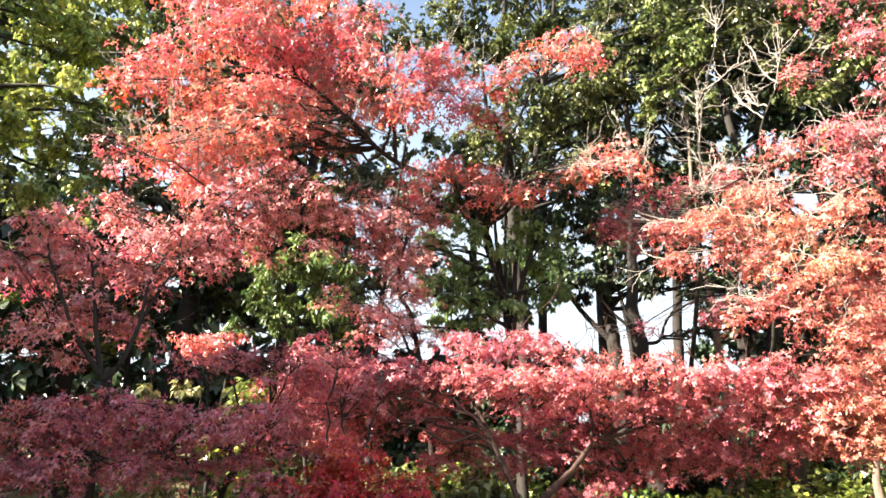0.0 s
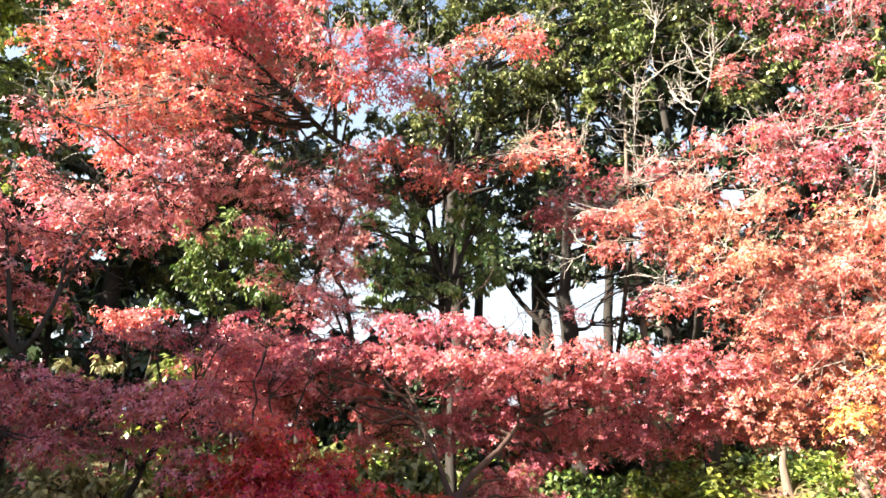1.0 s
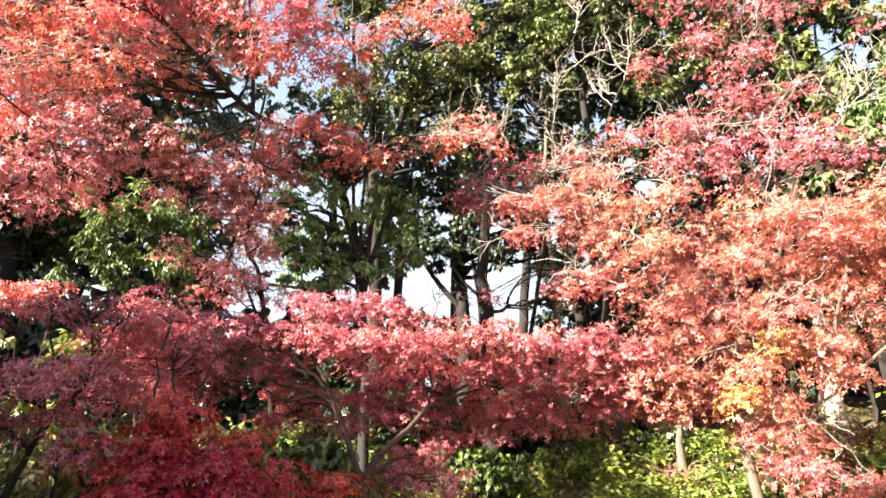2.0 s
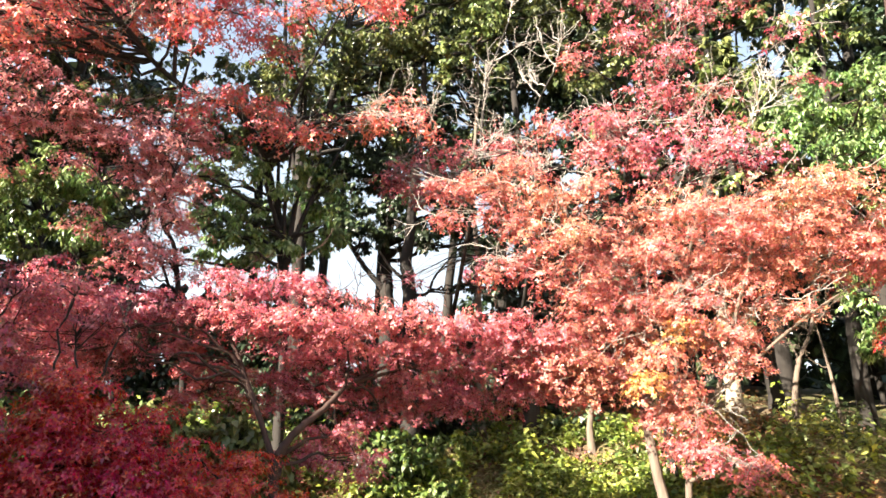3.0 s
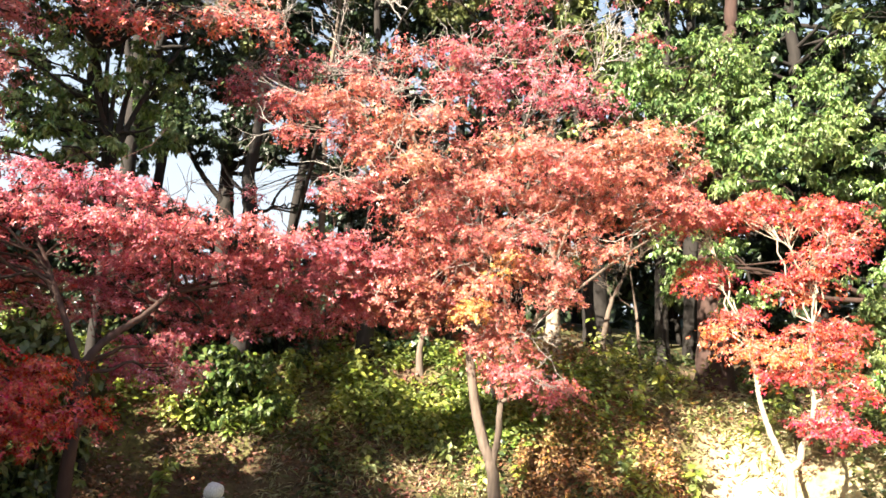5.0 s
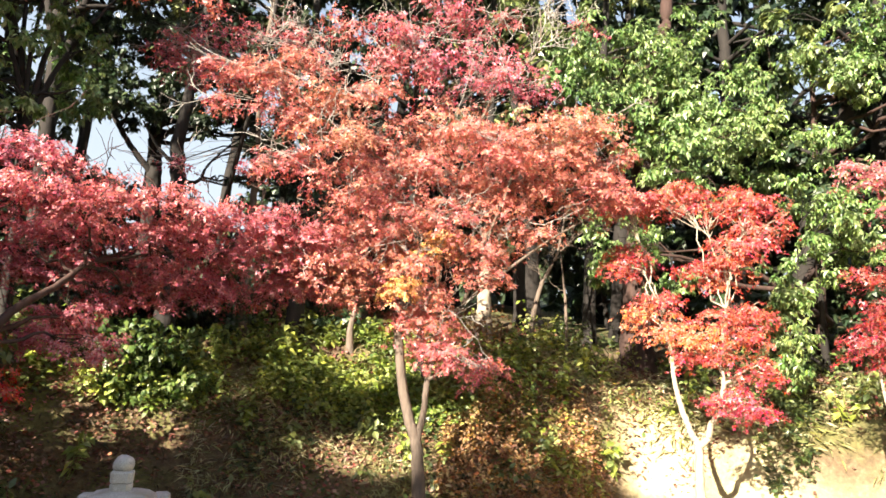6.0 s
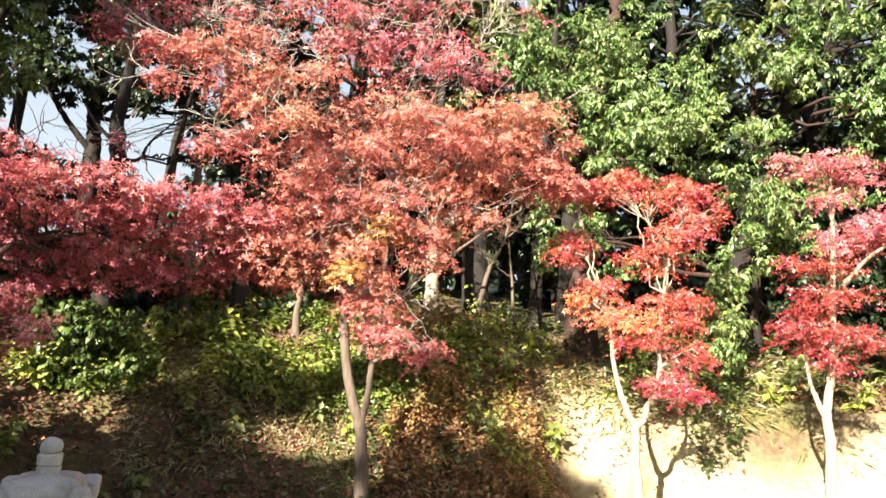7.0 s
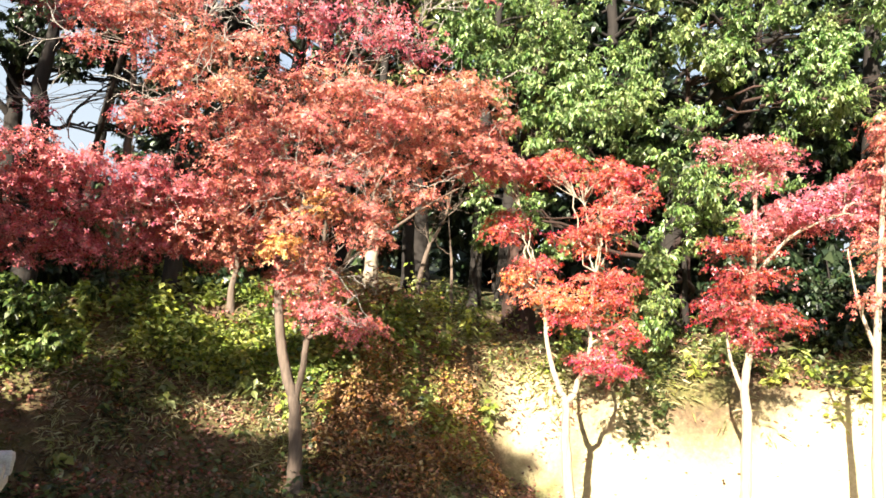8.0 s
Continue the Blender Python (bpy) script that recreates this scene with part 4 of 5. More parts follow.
tree("maple", "deep crimson maple, shade put into its dense drooping leaves", "maple tree",
     [([base(-0.3, 5.6), (-0.3, 5.6, 0.6), (-0.4, 5.55, 1.2), (-0.6, 5.5, 1.7)], 0.05), ([(-0.3, 5.6, 0.5), (0.1, 5.5, 0.9), (0.5, 5.5, 1.3)], 0.03), ([(-0.35, 5.55, 0.9), (-0.8, 5.3, 1.3), (-1.2, 5.2, 1.6)], 0.025)],
     DEEP, SHADED_RED, SHADED_BARK, 0.052, 3.0, 15, low=0.1)
tree("maple", "wide low maple with a crimson canopy in flat tiers, arching limb", "maple tree",
     [([base(0.72, 6.25), (0.76, 6.25, 1.08), (0.76, 6.25, 1.53), (0.93, 6.3, 1.8), (1.2, 6.5, 2.02), (1.5, 6.75, 2.3), (2.1, 7.1, 2.6)], 0.055),
      ([(0.76, 6.25, 1.5), (0.5, 6.5, 2.2), (0.2, 6.75, 2.8), (-0.3, 6.8, 3.0)], 0.03), ([(1.5, 6.75, 2.3), (2.4, 6.9, 2.55), (3.3, 6.75, 2.62)], 0.022)],
     BAND + BAND_EAST + BAND_SHADE + BAND_LOOSE, CRIMSON, RED_BARK, 0.048, 2.0, 16, low=0.3, bare=1, limb_r=0.22)
tree("maple", "slender maple with dusky red leaves on a thin dark stem", "maple tree",
     [([base(-0.02, 7.47), (-0.07, 7.47, 1.61), (-0.18, 7.47, 2.79), (-0.30, 7.47, 3.44), (-0.38, 7.46, 3.81), (-0.53, 7.45, 4.11), (-0.45, 7.46, 4.72), (-0.36, 7.46, 5.15)], 0.04),
      ([(-0.18, 7.47, 2.79), (-0.56, 7.53, 3.76), (-1.20, 7.53, 4.51)], 0.02)],
     SLIM, DUSKY_RED, SHADED_BARK, 0.056, 1.2, 17, low=0.2, bare=3)
tree("maple", "large orange-red maple with a pale forked trunk on the bank foot", "maple tree",
     [([base(4.95, 6.18), (4.94, 6.19, 0.1), (4.9, 6.22, 0.62), (4.81, 6.29, 0.96), (4.74, 6.36, 1.46), (4.7, 6.41, 1.98), (4.62, 6.47, 2.37), (4.41, 6.55, 2.82), (4.27, 6.65, 3.43), (4.14, 6.73, 4.12), (4.02, 6.8, 4.76)], 0.078),
      ([(4.9, 6.22, 0.6), (4.94, 6.16, 0.94), (4.98, 6.13, 1.44), (5.08, 6.05, 1.87), (5.25, 5.9, 2.2), (5.34, 5.69, 2.79), (5.54, 5.5, 3.52), (5.7, 5.4, 4.2)], 0.042),
      ([(4.41, 6.55, 2.82), (4.5, 6.3, 3.5), (4.8, 6.2, 4.3)], 0.035), ([(5.25, 5.9, 2.2), (5.9, 5.3, 2.9), (6.4, 4.9, 3.3)], 0.022)],
     ORANGE + ORANGE_LOW + ORANGE_WEST + ORANGE_GOLD, ORANGE_RED, MAPLE_BARK, 0.05, 1.6, 18, special=({46, 47}, GOLD), twig_bark=DEAD_WOOD, bare=3, low=0.25)
tree("maple", "tall thin maple with red leaves behind the orange one", "maple tree",
     [([base(6.1, 7.9), (6.0, 7.9, 3.0), (5.8, 8.0, 4.6), (5.7, 7.6, 6.0), (5.8, 7.2, 7.2)], 0.06), ([(5.8, 8.0, 4.6), (6.4, 7.2, 5.6), (6.8, 6.6, 6.2)], 0.035)],
     RED_BACK + RED_TOP, CRIMSON, SHADED_BARK, 0.068, 0.75, 19, twig_bark=DEAD_WOOD, bare=4)
tree("maple", "forked young maple with scarlet and orange leaves on sunlit sand", "maple tree",
     [([base(7.51, 4.26), (7.47, 4.32, 0.09), (7.46, 4.33, 0.41), (7.46, 4.33, 0.69), (7.42, 4.38, 0.81), (7.40, 4.44, 0.97), (7.38, 4.51, 1.20), (7.37, 4.57, 1.48), (7.37, 4.59, 1.71), (7.35, 4.66, 2.06)], 0.06),
      ([(7.46, 4.33, 0.69), (7.49, 4.23, 0.80), (7.51, 4.20, 0.95), (7.52, 4.12, 1.08), (7.55, 4.05, 1.42), (7.54, 4.09, 1.63), (7.58, 4.07, 1.89), (7.60, 4.02, 2.26)], 0.042)],
     CORNER + CORNER_LOW, SCARLET, PALE_BARK, 0.054, 1.5, 20, low=0.4, special=({8, 14, 15}, FLAME))
# the lower clumps take the crimson with shade painted in
tree("maple", "young maple with pink-red crown, skirts in painted shade, pale twin stems", "maple tree",
     [([base(8.54, 2.67), (8.54, 2.66, -0.25), (8.55, 2.63, 0.63), (8.55, 2.65, 0.95), (8.57, 2.59, 1.4), (8.57, 2.56, 1.78), (8.59, 2.51, 2.84), (8.6, 2.5, 3.6)], 0.07),
      ([(8.55, 2.65, 0.88), (8.52, 2.75, 1.16), (8.5, 2.8, 1.39), (8.48, 2.85, 2.0)], 0.035), ([(8.58, 2.56, 2.18), (8.61, 2.13, 2.68), (8.74, 1.64, 2.91)], 0.028)],
     EDGE + EDGE_EAST, CRIMSON, PALE_BARK, 0.054, 1.5, 21, low=0.4, special=({5, 8, 9, 10, 11, 12, 13, 14}, SHADED_CRIMSON))
tree("maple", "pale-stemmed maple with orange-pink leaves at the path", "maple tree",
     [([base(8.59, 1.40), (8.60, 1.38, 0.65), (8.61, 1.30, 2.14), (8.64, 1.17, 3.63)], 0.06), ([(8.60, 1.35, 1.44), (8.57, 1.48, 1.90), (8.56, 1.56, 2.50)], 0.025)],
     FAR_EDGE, ORANGE_RED, PALE_BARK, 0.055, 2.0, 22, low=0.3)

# ---- evergreens near the maples ----
tree("shrub", "glossy broad-leaved evergreen shrub with fresh green leaves", "shrub",
     [([base(-1.6, 9.0), (-1.6, 8.9, 3.0), (-1.5, 8.7, 4.2)], 0.06), ([base(-1.5, 9.0), (-1.9, 8.8, 3.2), (-2.2, 8.5, 4.2)], 0.04)],
     SHRUB_K, GREEN, SHADED_BARK, 0.095, 2.8, 31, NARROW, broad_spray, low=0.3)
tree("shrub", "many-stemmed evergreen tree with dark stems and fresh green leaves", "shrub",
     [([base(1.0, 8.6), (0.97, 8.58, 2.6), (0.92, 8.5, 3.6), (0.88, 8.5, 4.2), (0.6, 8.58, 5.08), (0.48, 8.69, 6.1)], 0.06), ([(0.9, 8.5, 3.9), (0.76, 8.67, 5.06), (0.74, 8.77, 6.2)], 0.042),
      ([(0.92, 8.5, 3.9), (0.99, 8.54, 4.81), (1.14, 8.73, 5.57), (1.3, 8.8, 6.4)], 0.042), ([(0.93, 8.5, 4.0), (1.1, 8.53, 4.66), (1.41, 8.69, 5.43), (1.7, 8.65, 6.0)], 0.04),
      ([(0.88, 8.5, 4.1), (0.86, 8.6, 5.0), (0.95, 8.8, 6.3)], 0.035)],
     SHRUB_V, FRESH, SHADED_BARK, 0.105, 3.0, 32, NARROW, broad_spray, low=0.3)
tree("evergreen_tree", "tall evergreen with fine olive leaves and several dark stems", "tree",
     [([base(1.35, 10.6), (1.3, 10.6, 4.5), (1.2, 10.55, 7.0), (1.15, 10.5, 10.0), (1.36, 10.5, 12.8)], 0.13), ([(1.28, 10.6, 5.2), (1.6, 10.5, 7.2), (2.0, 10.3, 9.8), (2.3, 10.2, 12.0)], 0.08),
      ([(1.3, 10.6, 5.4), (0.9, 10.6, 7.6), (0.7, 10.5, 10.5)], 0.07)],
     CANOPY + CANOPY_HIGH, OLIVE, SHADED_BARK, 0.095, 2.2, 35, POINTED, broad_spray, "evergreen trees of the wood", low=0.35, bare=3)
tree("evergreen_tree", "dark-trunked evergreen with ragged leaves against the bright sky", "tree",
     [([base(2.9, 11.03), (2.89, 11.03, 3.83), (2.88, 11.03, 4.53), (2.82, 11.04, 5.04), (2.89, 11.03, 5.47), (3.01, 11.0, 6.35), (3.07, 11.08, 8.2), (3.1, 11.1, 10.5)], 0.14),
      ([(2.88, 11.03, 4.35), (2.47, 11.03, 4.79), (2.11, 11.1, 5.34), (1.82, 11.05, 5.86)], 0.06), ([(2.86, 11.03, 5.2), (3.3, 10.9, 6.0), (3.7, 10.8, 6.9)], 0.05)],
     GAP_LEAVES + GAP_LOW, SHADED_EVERGREEN, SHADED_BARK, 0.11, 3.0, 36, POINTED, broad_spray, "evergreen trees of the wood", low=0.4, bare=3)
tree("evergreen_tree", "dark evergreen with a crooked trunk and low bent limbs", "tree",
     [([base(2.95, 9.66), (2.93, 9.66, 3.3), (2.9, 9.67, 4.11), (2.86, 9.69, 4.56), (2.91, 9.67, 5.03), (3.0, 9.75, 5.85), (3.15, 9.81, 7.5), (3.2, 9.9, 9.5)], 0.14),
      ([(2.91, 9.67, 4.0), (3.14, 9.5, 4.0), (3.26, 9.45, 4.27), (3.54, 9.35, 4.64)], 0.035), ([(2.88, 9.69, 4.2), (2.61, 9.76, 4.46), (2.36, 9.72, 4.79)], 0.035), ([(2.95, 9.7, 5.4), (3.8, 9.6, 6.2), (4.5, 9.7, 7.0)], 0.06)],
     GAP_EAST, SHADED_EVERGREEN, SHADED_BARK, 0.11, 2.4, 37, POINTED, broad_spray, "evergreen trees of the wood", low=0.4, bare=2)
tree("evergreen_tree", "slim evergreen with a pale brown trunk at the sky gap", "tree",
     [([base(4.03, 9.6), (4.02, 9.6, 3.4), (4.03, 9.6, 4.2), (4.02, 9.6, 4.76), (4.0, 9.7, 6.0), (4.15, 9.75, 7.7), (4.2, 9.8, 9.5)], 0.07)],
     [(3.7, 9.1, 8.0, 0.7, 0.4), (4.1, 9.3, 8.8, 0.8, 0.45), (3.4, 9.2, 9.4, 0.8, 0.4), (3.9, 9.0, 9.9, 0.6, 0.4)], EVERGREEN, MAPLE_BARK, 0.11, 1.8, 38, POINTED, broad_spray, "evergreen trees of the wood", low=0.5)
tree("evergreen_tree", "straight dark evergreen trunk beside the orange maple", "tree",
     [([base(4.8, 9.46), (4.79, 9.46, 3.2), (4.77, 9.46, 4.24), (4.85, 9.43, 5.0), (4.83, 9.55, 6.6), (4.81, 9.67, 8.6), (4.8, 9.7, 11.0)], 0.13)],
     [(4.6, 9.7, 8.4, 0.8, 0.4), (5.2, 9.6, 9.0, 0.9, 0.45), (4.3, 9.8, 9.8, 0.9, 0.45), (5.0, 9.5, 10.6, 0.9, 0.5), (5.5, 9.9, 8.2, 0.7, 0.4)], SHADED_EVERGREEN, SHADED_BARK, 0.12, 1.8, 39, POINTED, broad_spray, "evergreen trees of the wood", low=0.5)
tree("oak", "evergreen oak with drooping sunlit light green leaves", "tree",
     [([base(10.35, 7.35), (10.35, 7.3, 3.4), (10.4, 7.2, 5.0), (10.5, 7.05, 6.7), (10.6, 6.9, 7.6), (10.7, 6.8, 8.2), (10.75, 6.75, 9.6), (10.8, 6.7, 11.5)], 0.25), ([base(12.6, 5.2), (12.5, 5.1, 3.5), (12.2, 4.9, 7.0)], 0.13)],
     OAK + OAK_WEST + OAK_FRONT, FRESH, RED_BARK, 0.108, 2.8, 33, NARROW, broad_spray, low=0.25, limb_r=0.2)
tree("shrub", "bushy evergreen with pale green leaves under the trees", "shrub",
     [([base(11.6, 4.7), (11.3, 4.6, 2.6), (10.9, 4.4, 4.0)], 0.07), ([base(10.2, 4.6), (10.15, 4.55, 1.8), (10.0, 4.3, 3.2)], 0.04), ([base(10.4, 6.5), (10.0, 6.2, 2.4), (9.6, 6.1, 3.4)], 0.05)],
     SHRUB_H + SHRUB_TALL, FRESH, SHADED_BARK, 0.1, 2.4, 34, NARROW, broad_spray, low=0.1)


# ---- the wood behind ----
def forest_tree(az, r, top, crown_low, wide, rad, mat, seed, cover=1.0, size=0.17, clumps=26, bark=SHADED_BARK, label="tall evergreen tree with dark trunk and dense leaves"):
    rng = np.random.default_rng(seed)
    x, y = r * math.sin(radians(az)), r * math.cos(radians(az))
    b = base(x, y, 0.15)
    lean = rng.normal(0, 0.5, 2)
    pts = [b, (x + lean[0] * 0.3, y + lean[1] * 0.3, b[2] + (top - b[2]) * 0.35), (x + lean[0], y + lean[1], b[2] + (top - b[2]) * 0.7), (x + lean[0] * 1.2, y + lean[1] * 1.2, top)]
    cl = []
    for _ in range(clumps):
        s = rng.random()
        z = crown_low + (top + 0.6 - crown_low) * s
        a, q = rng.uniform(0, 2 * math.pi), wide * (0.35 + 0.65 * rng.random()) * (1 - 0.35 * s)
        w = rng.uniform(0.55, 1.05) * wide / 2.2
        cl.append((x + lean[0] * s + math.cos(a) * q, y + lean[1] * s + math.sin(a) * q, z, w, w * rng.uniform(0.45, 0.75)))
    return tree("evergreen_tree", label, "tree", [(pts, rad)], cl, mat, bark, size, cover, seed, POINTED, broad_spray, "evergreen trees of the wood", low=0.2, sides=9, limb_r=0.5, fine=False)


WOOD = [(-46, 14, 12.5, 4.6, 2.7, 0.2, 3), (-38, 14, 12.8, 4.8, 2.7, 0.22, 3), (-30, 14, 13, 5.4, 2.6, 0.2, 2), (-22, 14, 13.4, 5.6, 2.6, 0.2, 0), (-14, 14, 12, 5.8, 2.5, 0.18, 0),
        (3, 15, 10.5, 6.0, 2.2, 0.14, 0), (8.5, 14.5, 15, 7.9, 2.3, 0.12, 0), (13.5, 15, 15, 8.2, 2.3, 0.12, 1), (19, 14.5, 15, 8.0, 2.3, 0.12, 0), (24.5, 14, 15, 7.6, 2.2, 0.12, 1)]
for i, (az, r, top, lo, wide, rad, kind) in enumerate(WOOD):
    forest_tree(az, r, top, lo, wide, rad, (OLIVE, SHADED_EVERGREEN, EVERGREEN, YELLOW_GREEN)[kind], 100 + i, 1.4, 0.14 if kind != 1 else 0.15, 16 if az < -44 else 34)
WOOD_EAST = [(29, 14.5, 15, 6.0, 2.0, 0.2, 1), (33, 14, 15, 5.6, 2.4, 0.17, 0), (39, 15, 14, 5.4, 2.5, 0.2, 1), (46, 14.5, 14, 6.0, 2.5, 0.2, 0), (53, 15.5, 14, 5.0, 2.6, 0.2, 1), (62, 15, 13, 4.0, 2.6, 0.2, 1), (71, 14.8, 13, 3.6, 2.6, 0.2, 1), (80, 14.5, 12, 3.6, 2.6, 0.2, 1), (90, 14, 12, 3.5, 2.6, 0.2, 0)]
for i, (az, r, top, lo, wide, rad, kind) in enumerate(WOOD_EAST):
    forest_tree(az, r, top, lo, wide, rad, (EVERGREEN, SHADED_EVERGREEN)[kind], 130 + i, 1.5, 0.19, 14 if az > 78 else 32)
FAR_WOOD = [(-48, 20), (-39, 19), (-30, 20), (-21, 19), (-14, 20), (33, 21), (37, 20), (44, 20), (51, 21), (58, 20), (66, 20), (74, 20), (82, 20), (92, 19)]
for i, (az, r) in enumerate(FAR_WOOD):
    forest_tree(az, r, 20, 4.5 if az < 0 or az > 24 else 9, 3.4, 0.22, SHADED_EVERGREEN, 160 + i, 1.6, 0.46, 30)
# shrubs under the trees, the shade there put into their dark leaves
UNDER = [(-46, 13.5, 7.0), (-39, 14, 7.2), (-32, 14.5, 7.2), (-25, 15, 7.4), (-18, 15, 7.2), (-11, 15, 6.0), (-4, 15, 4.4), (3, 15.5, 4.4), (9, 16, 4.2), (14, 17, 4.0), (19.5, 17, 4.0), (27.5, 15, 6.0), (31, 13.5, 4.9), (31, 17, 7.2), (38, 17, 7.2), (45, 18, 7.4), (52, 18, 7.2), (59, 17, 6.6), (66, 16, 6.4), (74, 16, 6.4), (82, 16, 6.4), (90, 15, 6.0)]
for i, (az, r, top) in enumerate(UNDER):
    forest_tree(az, r, top, gz(r * math.sin(radians(az)), r * math.cos(radians(az))) + 0.4, 2.2, 0.08, SHADED_EVERGREEN, 200 + i, 1.4, 0.15 if 8 < az < 29 else 0.32, 18, label="evergreen shrub with the shade of the wood put into its leaves")


def low_shrub(x, y, top, wide, seed, mat=EVERGREEN, label="dark leafy evergreen shrub among the maple stems"):
    rng = np.random.default_rng(seed)
    g = gz(x, y)
    cl = []
    for _ in range(16):
        s = rng.uniform(0.12, 0.95)
        a, q = rng.uniform(0, 6.3), wide * rng.uniform(0.1, 0.75)
        cl.append((x + math.cos(a) * q, y + math.sin(a) * q, g + s * (top - g), wide * rng.uniform(0.35, 0.55), wide * rng.uniform(0.25, 0.4)))
    tree("shrub", label, "shrub", [([base(x, y), (x + 0.05, y, g + 0.5 * (top - g)), (x, y + 0.05, top - 0.1)], 0.03)],
         cl, mat, SHADED_BARK, 0.11, 2.4, seed, POINTED, broad_spray, low=0.1)


for i, (x, y, top) in enumerate([(-1.3, 7.15, 2.2), (-0.65, 7.1, 2.1), (-0.05, 6.95, 2.1), (0.5, 6.9, 1.9), (-0.1, 7.4, 1.75), (0.45, 7.15, 2.1)]):
    low_shrub(x, y, top, 0.7, 270 + i)
# yellow shrubs added to give the bright look of the sunlit bank top
for i, (x, y, top) in enumerate([(-3.2, 7.3, 3.25), (-2.7, 7.45, 3.3), (-2.2, 7.6, 3.25)]):
    low_shrub(x, y, top, 0.6, 290 + i, STRAW if i < 2 else YELLOW_GREEN, "added yellow shrub standing in for the sunlit bank top")
# bushes filling the dark under the trees, shade painted into their leaves
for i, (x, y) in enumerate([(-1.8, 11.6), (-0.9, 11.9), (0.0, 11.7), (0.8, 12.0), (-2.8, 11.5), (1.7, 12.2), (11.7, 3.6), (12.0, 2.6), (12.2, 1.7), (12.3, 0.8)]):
    low_shrub(x, y, gz(x, y) + 1.5, 0.9, 370 + i, SHADED_EVERGREEN)
# bushes along the crest of the bank, their shade put into the leaf colour
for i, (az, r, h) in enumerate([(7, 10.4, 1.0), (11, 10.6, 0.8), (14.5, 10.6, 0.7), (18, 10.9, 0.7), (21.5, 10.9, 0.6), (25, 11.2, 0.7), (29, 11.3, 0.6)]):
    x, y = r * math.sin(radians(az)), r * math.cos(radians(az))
    low_shrub(x, y, gz(x, y) + h, 0.75, 280 + i, SHADED_EVERGREEN)
for i, (x, y, h) in enumerate([(2.6, 9.2, 0.95), (3.05, 9.15, 0.8), (2.2, 9.5, 0.8)]):
    low_shrub(x, y, gz(x, y) + h, 0.5, 294 + i, GREEN, "leafy green bush on the crest of the bank")
# trees on the other side of the viewpoint, whose shade falls over the foot of the bank
BEHIND = [(-12.3, -1.3, 9.5), (-12.8, -0.3, 8.6), (-13.4, 1.5, 8.4), (-14.0, 3.0, 7.9), (-14.7, 4.6, 6.9), (-15.3, 6.2, 6.5)]
for i, (x, y, top) in enumerate(BEHIND):
    forest_tree(math.degrees(math.atan2(x, y)), math.hypot(x, y), top, 1.2, 1.7, 0.22, EVERGREEN, 240 + i, 2.2, 0.42, 56, label="dense evergreen tree across the clearing")

# unseen narrow tree, added only to cast shade on the low red maples
forest_tree(math.degrees(math.atan2(-12.5, 0.5)), 12.5, 8.7, 2.0, 0.75, 0.16, EVERGREEN, 246, 2.2, 0.26, 44, label="unseen slender evergreen added to shade the low maples")


def far_wood():
    """The woods all round, beyond the terrace, open where the sky shows through."""
    rng = np.random.default_rng(9)
    n = 28000
    az = np.where(rng.random(n) < 0.65, rng.uniform(-60, 110, n), rng.uniform(-180, 180, n))
    az = az[(az < -9) | (az > 25)]
    n = len(az)
    r = rng.uniform(30, 42, n)
    a = np.radians(az)
    x, y = np.sin(a) * r, np.cos(a) * r
    top = 12 + 2.5 * np.sin(az * 0.35) + 1.5 * np.sin(az * 0.9 + 1)
    pos = np.column_stack([x, y, ground_height(x, y) + rng.random(n) ** 1.6 * top])
    v, f = lay_leaves(POINTED, pos, rng.normal(0, 0.6, (n, 3)) + np.array([0, 0, 0.4]), rng.normal(0, 1, (n, 3)), rng.uniform(0.6, 1.3, n))
    tagged(part("far_wood", v, f, SHADED_EVERGREEN), "dark evergreen woods closing the clearing all round", "woods", "", "stuff")


far_wood()


# ---- bare and broken trees ----
def bare_tree(name, label, pts, r0, seed, bark, reach=1.2, twigs=9, stem_bark=None):
    """A leafless tree: a trunk, crooked limbs, and forked twigs."""
    rng = np.random.default_rng(seed)
    ob = root(name, *pts[0], label, "bare tree")
    p = spline(pts, 8 * len(pts))
    r = r0 * (1 - 0.8 * np.linspace(0, 1, len(p)))
    v, f = tube(p, r, 8)
    part("trunk", local(v, ob), f, stem_bark or bark, ob, "", True)
    for _ in range(twigs):
        s = rng.uniform(0.4, 1.0)
        a = along(p, s)
        d = rng.normal(0, 1, 3) * np.array([1, 1, 0.4]) + np.array([0, 0, 1.4])
        b = a + d / np.linalg.norm(d) * reach * rng.uniform(0.6, 1.2)
        w = bend(a, b, rng, 9, 0.08, -0.06)
        v, f = tube(w, np.linspace(r0 * 0.24, 0.005, 9), 6)
        limb = part("limb", local(v, ob), f, bark, ob, "", True)
        bits = []
        for _ in range(7):
            a2 = along(w, rng.uniform(0.3, 1))
            d2 = (b - a) * 0.2 / reach + rng.normal(0, 0.19, 3) + np.array([0, 0, 0.14])
            w2 = bend(a2, a2 + d2 * rng.uniform(0.5, 1.1), rng, 6, 0.1)
            bits.append(tube(w2, np.linspace(0.0065, 0.0028, 6), 5))
            for _ in range(2):
                a3 = along(w2, rng.uniform(0.3, 1))
                bits.append(tube(bend(a3, a3 + rng.normal(0, 0.09, 3) + np.array([0, 0, 0.06]), rng, 4, 0.2), np.linspace(0.0045, 0.002, 4), 4))
        v, f = join(bits)
        tagged(part("twig_spray", local(v, ob), f, bark, limb, "", True), kind="stuff")
    return ob


